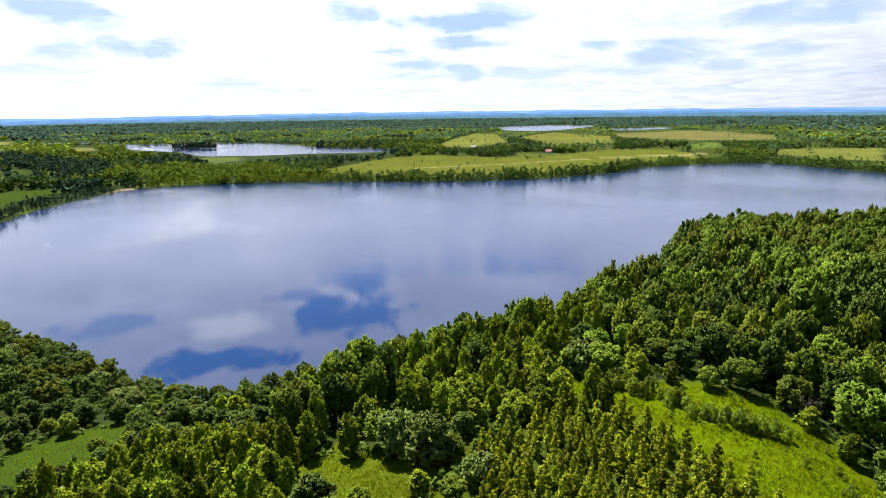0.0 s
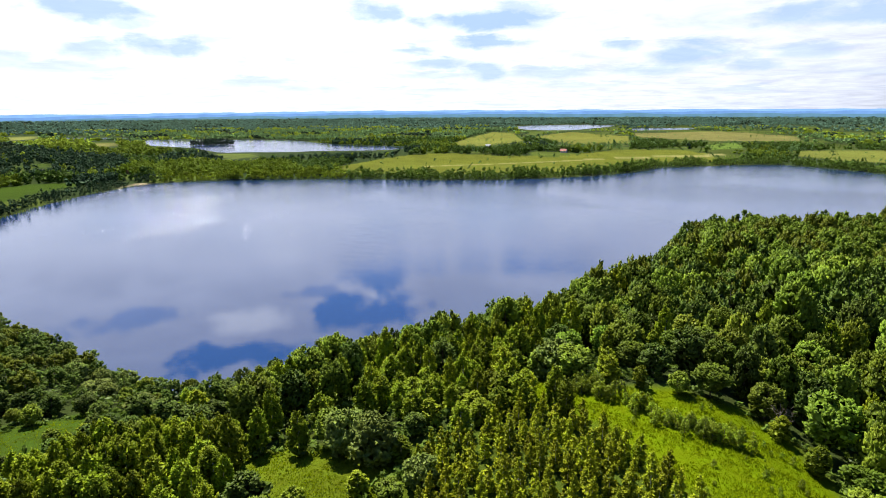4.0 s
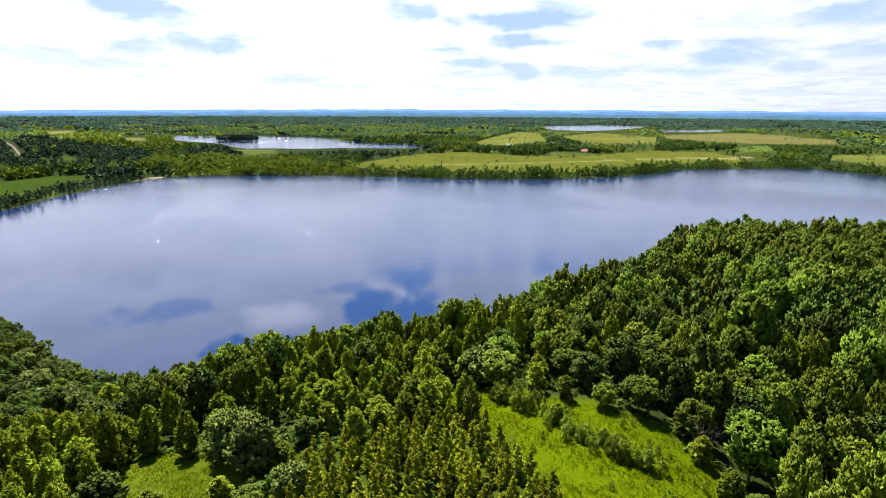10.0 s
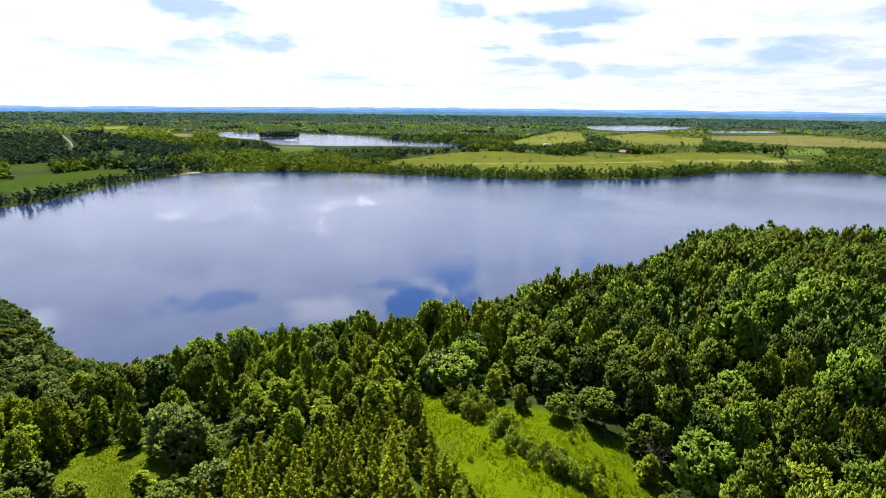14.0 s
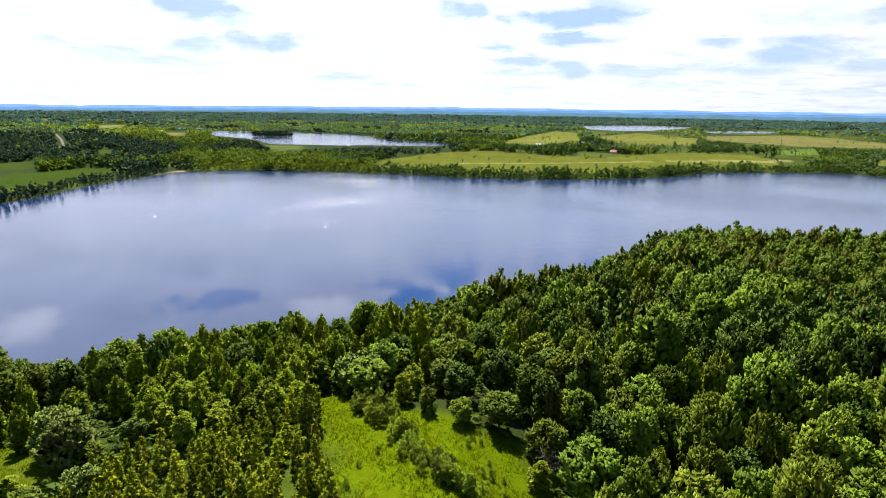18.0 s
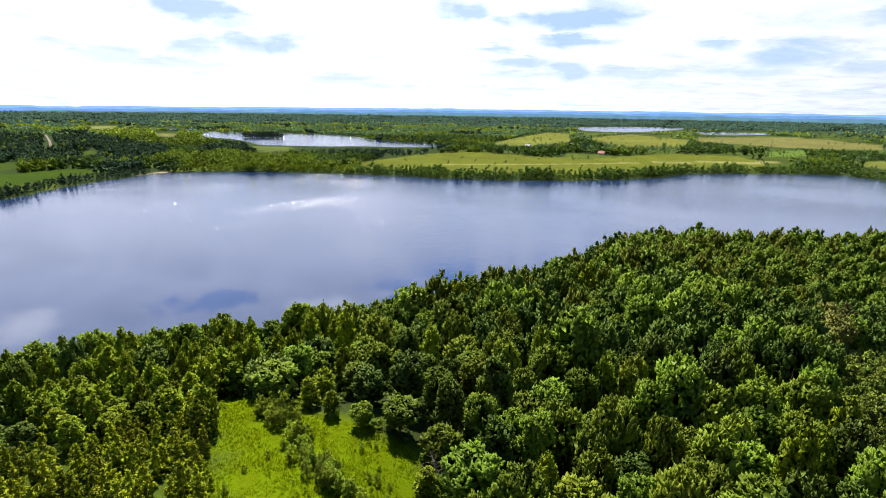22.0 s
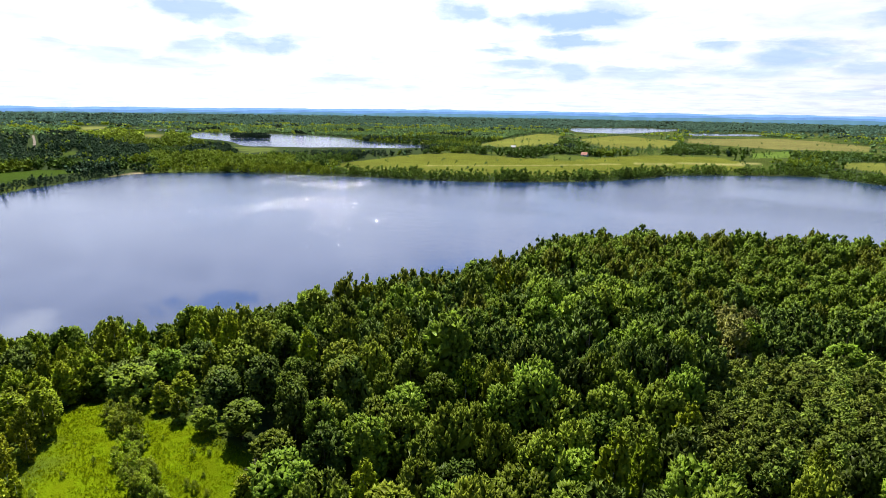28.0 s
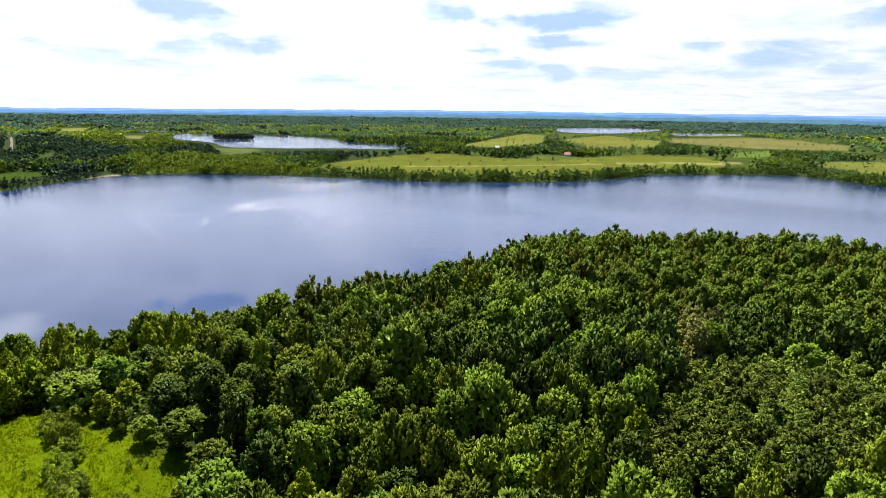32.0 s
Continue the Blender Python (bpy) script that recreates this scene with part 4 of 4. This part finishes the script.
for kind, x, y, s, k in HEROES:
    plant(kind, x, y, s, 0.7 * k, k)
# undergrowth that covers the forest floor
ug = scatter(rng, 14000, -190, 240, 64, 250, lambda x, y: np.where(spacing(x, y) > 0, 2.3, -1.0))
low_bush = [crown(460 + k, 2.2, 0.02, (0.40, 0.52, 0.48, 0.36, 0.14), 3, 26, 0.75, 0.5, 0.6) for k in range(4)]
ug_rows = [(rng.integers(4), x, y, float(height(x, y)) - 0.1, rng.uniform(0.8, 1.5), rng.uniform(0.5, 1.3), rng.uniform(0, 6)) for x, y in ug if not inside(YOUNG, np.array(x), np.array(y))]
grow("undergrowth", low_bush, ug_rows, M_ALDER, "leafy undergrowth on the forest floor", "bushes")
# bushes along and on the clearing
for k in range(80):
    t = rng.random()
    x, y = 36 + 24 * t + rng.normal(0, 1.2), 113 - 23 * t + rng.normal(0, 1.2)
    plant("willow_bush", x, y, rng.uniform(0.45, 1.25), rng.uniform(0, 6), int(rng.integers(VARIANTS)))
count = 0
while count < 60:
    x, y = rng.uniform(25, 88), rng.uniform(62, 116)
    if inside(CLEARING, np.array(x), np.array(y)) and (x > 58 or rng.random() < 0.25):
        plant("willow_bush", x, y, rng.uniform(0.18, 0.6), rng.uniform(0, 6), int(rng.integers(VARIANTS)))
        count += 1

# ---- the far bank ----
def far_crown(seed, h, r, blobs, count, size):
    return near_crown(seed, h, 0.08, (r * 0.6, r, r * 1.05, r, r * 0.8, r * 0.3), blobs, count, size, 0.62, 5, heart=0.8)


BELT = [far_crown(300 + k, 11.0, 0.26, 3, 34, 1.1) for k in range(5)]
line = [(p, q) for p, q in zip(LAKE[17:45], LAKE[18:46])]
rows, rows_low = [], []
for (ax, ay), (bx, by) in line:
    length = math.hypot(bx - ax, by - ay)
    nxx, nyy = (by - ay) / length, -(bx - ax) / length
    for j in range(int(length / 3.0)):
        for depth in (5, 9, 14, 20, 27):
            t = (j + rng.random()) * 3.0 / length
            o = depth + rng.uniform(-2.5, 2.5)
            x, y = ax + (bx - ax) * t + nxx * o, ay + (by - ay) * t + nyy * o
            if math.hypot(x - 349, y - 795) < 6 or math.hypot(x + 326, y - 588) < 13 or (x > 700):
                continue
            if rng.random() < 0.25 + 0.12 * (depth > 15):
                continue
            s = rng.uniform(0.6, 1.15) * (0.9 + 0.3 * float(waver(np.array(x), np.array(y), 75, 0.9))) * (0.62 if x < -335 and y < 600 else 1.0)
            rows.append((rng.integers(5), x, y, float(height(x, y)) - 0.3, s, s * rng.uniform(0.85, 1.2), rng.uniform(0, 6.28)))
rows = [r for r in rows if not inside(LAKE, np.array(r[1]), np.array(r[2])) and edge_distance(LAKE, np.array(r[1]), np.array(r[2])) > 2.5]
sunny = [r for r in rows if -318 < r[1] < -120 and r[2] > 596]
# left bank: cloud shade painted by the dark leaf colour
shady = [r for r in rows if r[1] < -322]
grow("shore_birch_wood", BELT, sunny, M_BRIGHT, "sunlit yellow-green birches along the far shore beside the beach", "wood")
grow("shore_alder_wood", BELT, shady, M_DARK, "trees along the left bank, cloud shade put into their dark colour", "wood")
rows = [r for r in rows if r not in sunny and r not in shady]
grow("shore_wood", BELT, rows, M_FAR, "belt of leafy trees along the far shore of the lake", "wood")

MID_TREE = [near_crown(420 + k, 11.0, 0.06, (0.2, 0.30, 0.32, 0.29, 0.22, 0.09), 2, 12, 1.4, 0.75, 4, heart=0.85) for k in range(5)]
FAR_TREE = [near_crown(400 + k, 11.0, 0.06, (0.22, 0.33, 0.33, 0.28, 0.1), 1, 4, 2.2, 0.85, 3, heart=0.9) for k in range(5)]
n = 52000
rr = 560 * (4350 / 560) ** rng.random(n) ** 1.15
aa = rng.uniform(radians(-52), radians(44), n)
x, y = 50 + rr * np.sin(aa), rr * np.cos(aa)
off = edge_distance(LAKE, x, y)
keep = ~inside(LAKE, x, y) & (off > 26) & (y > 380)
for poly in FIELDS:
    keep &= ~inside(poly, x, y)
for poly in (LAKE_B, LAKE_C, LAKE_D, POND):
    keep &= ~inside(poly, x, y)
tt = np.clip(((x + 960) * 327 + (y - 1100) * -334) / (327.0**2 + 334**2), 0, 1)
keep &= np.hypot(x + 960 - tt * 327, y - 1100 + tt * 334) > 9
open_right = (x > 120) & (y > 850) & (y < 2300)
keep &= waver(x, y, 260, 0.4) > np.where(open_right, 0.05, np.where(y < 1500, -0.55, -0.75))
keep &= ~((x > -150) & (x < 420) & (y < 870) & (off < 260) & (waver(x, y, 70) < 0.75))
x, y, rr = x[keep], y[keep], rr[keep]
# nothing may grow where it would hide the open water and the meadows seen over it
tall = np.interp(rr, [600, 1500, 4400], [0.85, 1.0, 1.2]) * rng.uniform(0.7, 1.3, len(x))
clear_of = np.ones(len(x), bool)
for poly, level in [(LAKE_B, 6), (LAKE_C, 10), (LAKE_D, 10), (POND, 6)] + [(p, 6) for p in FIELDS[1:]]:
    for part_up in (0.4, 0.85):
        k = (75 - level) / (75 - level - 11 * tall * part_up)
        clear_of &= ~inside(poly, 60 + (x - 60) * k, 15 + (y - 15) * k)
x, y, rr, tall = x[clear_of], y[clear_of], rr[clear_of], tall[clear_of]
z = height(x, y)
wide = np.interp(rr, [600, 1500, 4400], [0.92, 1.1, 2.0]) * rng.uniform(0.7, 1.3, len(x))
sets = rng.integers(0, 5, len(x))
turns = rng.uniform(0, 6.28, len(x))
allrows = np.stack([sets, x, y, z - 0.3, wide, tall, turns], -1)
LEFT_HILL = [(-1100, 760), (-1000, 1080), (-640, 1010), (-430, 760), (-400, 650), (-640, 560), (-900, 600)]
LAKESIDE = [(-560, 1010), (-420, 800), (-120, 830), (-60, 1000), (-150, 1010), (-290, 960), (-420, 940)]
# random dark stands, plus two areas painted dark for cloud shade
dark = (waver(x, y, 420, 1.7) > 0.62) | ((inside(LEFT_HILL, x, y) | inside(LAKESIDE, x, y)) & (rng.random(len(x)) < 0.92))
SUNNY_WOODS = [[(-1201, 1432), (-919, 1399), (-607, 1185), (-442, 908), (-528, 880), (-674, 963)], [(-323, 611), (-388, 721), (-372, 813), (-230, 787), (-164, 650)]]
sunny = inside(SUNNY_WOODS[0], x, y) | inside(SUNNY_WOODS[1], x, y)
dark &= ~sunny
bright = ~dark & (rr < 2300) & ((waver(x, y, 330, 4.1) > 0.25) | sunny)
dark &= rr > 600
close = rr < 1350
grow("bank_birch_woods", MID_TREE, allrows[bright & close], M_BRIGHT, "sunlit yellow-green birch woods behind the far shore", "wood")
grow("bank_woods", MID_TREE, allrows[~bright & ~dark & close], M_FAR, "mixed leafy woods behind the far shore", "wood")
grow("bank_spruce_woods", MID_TREE, allrows[dark & close], M_DARK, "dark woods behind the far shore, mostly cloud shade put into the colour", "wood")
bright, dark = bright & ~close, dark & ~close
grow("far_birch_woods", FAR_TREE, allrows[bright], M_BRIGHT, "sunlit yellow-green birch woods beyond the lake", "wood")
# beyond 2 km the woods take the colour with haze in it
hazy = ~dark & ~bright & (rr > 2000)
grow("far_pine_woods", FAR_TREE, allrows[hazy], M_HAZY, "woods towards the horizon, blue-green with haze put into their colour", "wood")
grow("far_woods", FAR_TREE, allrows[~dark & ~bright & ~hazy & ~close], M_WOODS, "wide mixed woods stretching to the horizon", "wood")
grow("far_spruce_woods", FAR_TREE, allrows[dark], M_DARK, "dark woods between the distant fields", "wood")
isl = [(rng.integers(5), a, b, 6.0, 1.0, rng.uniform(0.9, 1.3), rng.uniform(0, 6)) for a, b in zip(rng.uniform(-560, -460, 160), rng.uniform(1172, 1240, 160)) if inside(ISLAND, np.array(a), np.array(b))]
grow("island_wood", BELT, isl, M_DARK, "dark trees crowding a small island", "wood")

BUSH = [crown(440 + k, 4.0, 0.02, (0.35, 0.45, 0.42, 0.3, 0.12), 3, 22, 1.3, 0.5, 0.7) for k in range(4)]
rows = []
for poly in FIELDS[:6]:
    p = np.array(poly, float)
    for a, b in zip(p, np.roll(p, -1, 0)):
        length = np.hypot(*(b - a))
        for j in range(int(length / 7)):
            q = a + (b - a) * (j + rng.random()) * 7 / length + rng.normal(0, 2.5, 2)
            if rng.random() < 0.36:
                rows.append((rng.integers(4), q[0], q[1], float(height(q[0], q[1])) - 0.2, rng.uniform(0.6, 1.5), rng.uniform(0.6, 1.6), rng.uniform(0, 6)))
    for _ in range(26):
        q = p.mean(0) + (p[rng.integers(len(p))] - p.mean(0)) * rng.uniform(0.2, 0.95) + rng.normal(0, 14, 2)
        if inside(poly, q[0], q[1]):
            rows.append((rng.integers(4), q[0], q[1], float(height(q[0], q[1])) - 0.2, rng.uniform(0.6, 1.7), rng.uniform(0.5, 1.4), rng.uniform(0, 6)))
grow("field_hedges", BUSH, rows, M_WOODS, "hedges and lone bushes between the fields", "hedge")
# the tree row of the village behind the first field
rows = []
for (ax, ay), (bx, by) in (((40, 965), (300, 1060)), ((300, 1060), (430, 1120)), ((60, 1010), (190, 1090)), ((-60, 985), (60, 1010)), ((180, 1075), (420, 1180)), ((470, 880), (640, 1060))):
    length = math.hypot(bx - ax, by - ay)
    for j in range(int(length / 4.5)):
        t = (j + rng.random()) * 4.5 / length
        x, y = ax + (bx - ax) * t + rng.normal(0, 9), ay + (by - ay) * t + rng.normal(0, 9)
        s = rng.uniform(0.5, 1.05)
        rows.append((rng.integers(5), x, y, float(height(x, y)) - 0.3, s, s * rng.uniform(0.9, 1.25), rng.uniform(0, 6.28)))
grow("village_wood", BELT, rows, M_WOODS, "old garden trees round the farmhouses", "wood")


# ---- small growth and marks of people ----
def blades(name, spots_, mat, tall, label, lean=0.35, per=4, category="grass"):
    """Tufts of bent blades joined into one object."""
    r = np.random.default_rng(len(name))
    p = np.repeat(np.array(spots_, float), per, 0)
    n = len(p)
    base = np.c_[p[:, :2] + r.normal(0, 0.16, (n, 2)), p[:, 2] - 0.03]
    a = r.uniform(0, 6.283, n)
    h = tall * r.uniform(0.5, 1.3, n)
    w = 0.045 + 0.06 * tall * r.uniform(0.6, 1.2, n)
    side = np.stack([np.cos(a), np.sin(a), 0 * a], -1)
    tip = base + np.stack([-np.sin(a) * lean * h, np.cos(a) * lean * h, h], -1)
    mid = base + np.stack([-np.sin(a) * lean * 0.3 * h, np.cos(a) * lean * 0.3 * h, 0.55 * h], -1)
    v = np.stack([base - side * w[:, None], base + side * w[:, None], mid + side * w[:, None] * 0.8, mid - side * w[:, None] * 0.8, tip], 1).reshape(-1, 3)
    k = np.arange(n)[:, None] * 5
    f = np.concatenate([k + [0, 1, 2], k + [0, 2, 3], k + [3, 2, 4]])
    return tagged(new(name, mesh_from(name, v, f, [mat])), label, category, kind="stuff")


def tuft_spots(poly, count):
    p = np.array(poly, float)
    x, y = rng.uniform(p[:, 0].min() - 3, p[:, 0].max() + 3, count), rng.uniform(p[:, 1].min() - 3, p[:, 1].max() + 3, count)
    ok = (inside(poly, x, y) | (edge_distance(poly, x, y) < 3.0)) & (waver(x, y, 7.0) > -0.95)
    x, y = x[ok], y[ok]
    return np.stack([x, y, height(x, y)], -1)


grass = np.concatenate([tuft_spots(CLEARING, 17000), tuft_spots(CLEARING_B, 3500), tuft_spots(CLEARING_C, 1200)])
blades("meadow_grass", grass, M_GRASS, 0.30, "tall sunlit meadow grass with weeds in the clearing")

# reeds along the far shore
reeds = []
for (ax, ay), (bx, by) in line:
    length = math.hypot(bx - ax, by - ay)
    for j in range(int(length / 1.6)):
        t = (j + rng.random()) * 1.6 / length
        x, y = ax + (bx - ax) * t, ay + (by - ay) * t
        if waver(np.array(x), np.array(y), 60) > -0.3 and x < 700:
            o = rng.uniform(-3.0, 1.5)
            nxx, nyy = (by - ay) / length, -(bx - ax) / length
            reeds.append((x + nxx * o, y + nyy * o, -0.1))
blades("reed_bed", reeds, M_REED, 1.7, "pale green reeds along the water's edge", 0.15, 6, "reeds")


def dead_tree(x, y, s, seed):
    r = np.random.default_rng(seed)
    z = float(height(x, y))
    root = tagged(new("dead_tree"), "bare grey-brown dead tree with spreading twigs", "tree")
    root.matrix_basis = Matrix.Translation((x, y, z)) @ Matrix.Scale(s, 4)
    stem = [tube((0, 0, -0.3), (0.2, 0.1, 2.4), 0.16, 0.11, 6), tube((0.2, 0.1, 2.4), (0.1, 0.4, 6.0), 0.11, 0.03, 6)]
    v, f, _ = joined(stem)
    t = new("trunk", mesh_from("dead_trunk", v, f, [M_DEADWOOD]))
    t.parent = root
    for k in range(9):
        a, zz = k * 2.4 + r.uniform(-0.3, 0.3), r.uniform(1.6, 5.2)
        l = r.uniform(1.4, 2.6)
        e = np.array([math.cos(a) * l, math.sin(a) * l, zz + l * r.uniform(0.4, 0.9)])
        limb = [tube((0.15, 0.2, zz), e, 0.06, 0.02, 4)]
        for _ in range(6):
            u = r.uniform(0.3, 1.0)
            p = np.array([0.15, 0.2, zz]) * (1 - u) + e * u
            limb.append(tube(p, p + r.normal(0, 0.5, 3) + (0, 0, 0.35), 0.022, 0.008, 3))
        v, f, _ = joined(limb)
        b = new("branch", mesh_from("dead_branch", v, f, [M_DEADWOOD]))
        b.parent = root
    return root


dead_tree(70.5, 99.5, 1.0, 3)
dead_tree(72.5, 100.8, 0.8, 5)
dead_tree(101.5, 107.0, 1.1, 8)

M_WHITEWALL = plain("white_plaster", (0.75, 0.72, 0.66), 0.8, 0.8, 0.12)
M_PINKWALL = plain("red_brick_wall", (0.42, 0.16, 0.12), 0.85, 0.9, 0.2)
M_LOGWALL = plain("weathered_boards", (0.20, 0.15, 0.11), 0.9, 1.2, 0.3)
M_ROOFRED = plain("red_roof_tiles", (0.36, 0.12, 0.08), 0.8, 1.0, 0.25)
M_ROOFGREY = plain("grey_roof_sheets", (0.30, 0.30, 0.32), 0.6, 1.0, 0.2)
M_PANE = plain("window_glass", (0.03, 0.04, 0.05), 0.1, 1.0, 0.1)


def solid(size, at):
    bm = bmesh.new()
    bmesh.ops.create_cube(bm, size=1.0, matrix=Matrix.Translation(at) @ Matrix.Diagonal((*size, 1)))
    return bm


def part(name, bm, mat, parent, label=""):
    me = bpy.data.meshes.new(name)
    bm.to_mesh(me)
    bm.free()
    me.materials.append(mat)
    ob = new(name, me)
    ob.parent = parent
    return tagged(ob, label)


def house(x, y, turn, w, l, h, wall, roof, label):
    """A small farmhouse with a gabled roof, chimney, door and windows."""
    z = float(height(x, y))
    root = tagged(new("farmhouse"), label, "house", "scattered farmhouses")
    root.matrix_basis = pose(x, y, z, 0, 0, turn)
    bm = solid((w, l, h + 0.6), (0, 0, h / 2 - 0.3))
    gable = [bm.verts.new(p) for p in ((-w / 2, -l / 2, h), (w / 2, -l / 2, h), (0, -l / 2, h + w * 0.42), (-w / 2, l / 2, h), (w / 2, l / 2, h), (0, l / 2, h + w * 0.42))]
    bm.faces.new((gable[0], gable[1], gable[2]))
    bm.faces.new((gable[5], gable[4], gable[3]))
    part("wall", bm, wall, root)
    bm = bmesh.new()
    o, e = 0.45, 0.18
    ring = []
    for yy in (-l / 2 - o, l / 2 + o):
        ring.append([bm.verts.new(p) for p in ((-w / 2 - o, yy, h - 0.3), (0, yy, h + w * 0.42 + e), (w / 2 + o, yy, h - 0.3), (w / 2 + o, yy, h - 0.5), (0, yy, h + w * 0.42 + 0.01), (-w / 2 - o, yy, h - 0.5))])
    for k in range(6):
        bm.faces.new((ring[0][k], ring[0][(k + 1) % 6], ring[1][(k + 1) % 6], ring[1][k]))
    bm.faces.new(ring[0][:3] + ring[0][3:])
    bm.faces.new(list(reversed(ring[1])))
    bmesh.ops.recalc_face_normals(bm, faces=bm.faces[:])
    slope = part("roof", bm, roof, root)
    part("chimney", solid((0.6, 0.6, 1.6), (0.5, l * 0.15, h + w * 0.42 + 0.1)), M_PINKWALL, slope)
    for k in range(3):
        for s in (-1, 1):
            part("window", solid((0.06, 1.0, 1.2), (s * (w / 2 + 0.01), (k - 1) * l * 0.3, h * 0.55)), M_PANE, root)
    part("window", solid((1.0, 0.06, 1.2), (-w * 0.22, -l / 2 - 0.01, h * 0.55)), M_PANE, root)
    part("door", solid((0.95, 0.08, 2.05), (w * 0.2, -l / 2 - 0.02, 1.02)), M_LOGWALL, root)
    return root


house(76, 1000, 20, 7.5, 11, 3.4, M_PINKWALL, M_ROOFRED, "brick farmhouse with a red tiled roof among trees")
house(141, 1150, -35, 8, 12, 3.6, M_WHITEWALL, M_ROOFGREY, "white plastered farmhouse with a grey roof")
house(179, 960, 60, 7, 10, 3.0, M_WHITEWALL, M_ROOFRED, "small white house with a red roof by the field")
house(60, 1095, 75, 7, 9, 3.2, M_LOGWALL, M_ROOFGREY, "weathered wooden house beside old trees")
house(-489, 664, 10, 7, 10, 3.0, M_LOGWALL, M_ROOFGREY, "weathered wooden house in the shade of trees")
house(-429, 690, 65, 6, 9, 2.9, M_WHITEWALL, M_ROOFGREY, "small pale house above the lake meadow")
house(-396, 686, -20, 5, 7, 2.7, M_LOGWALL, M_ROOFRED, "little wooden bathing hut near the sandy shore")
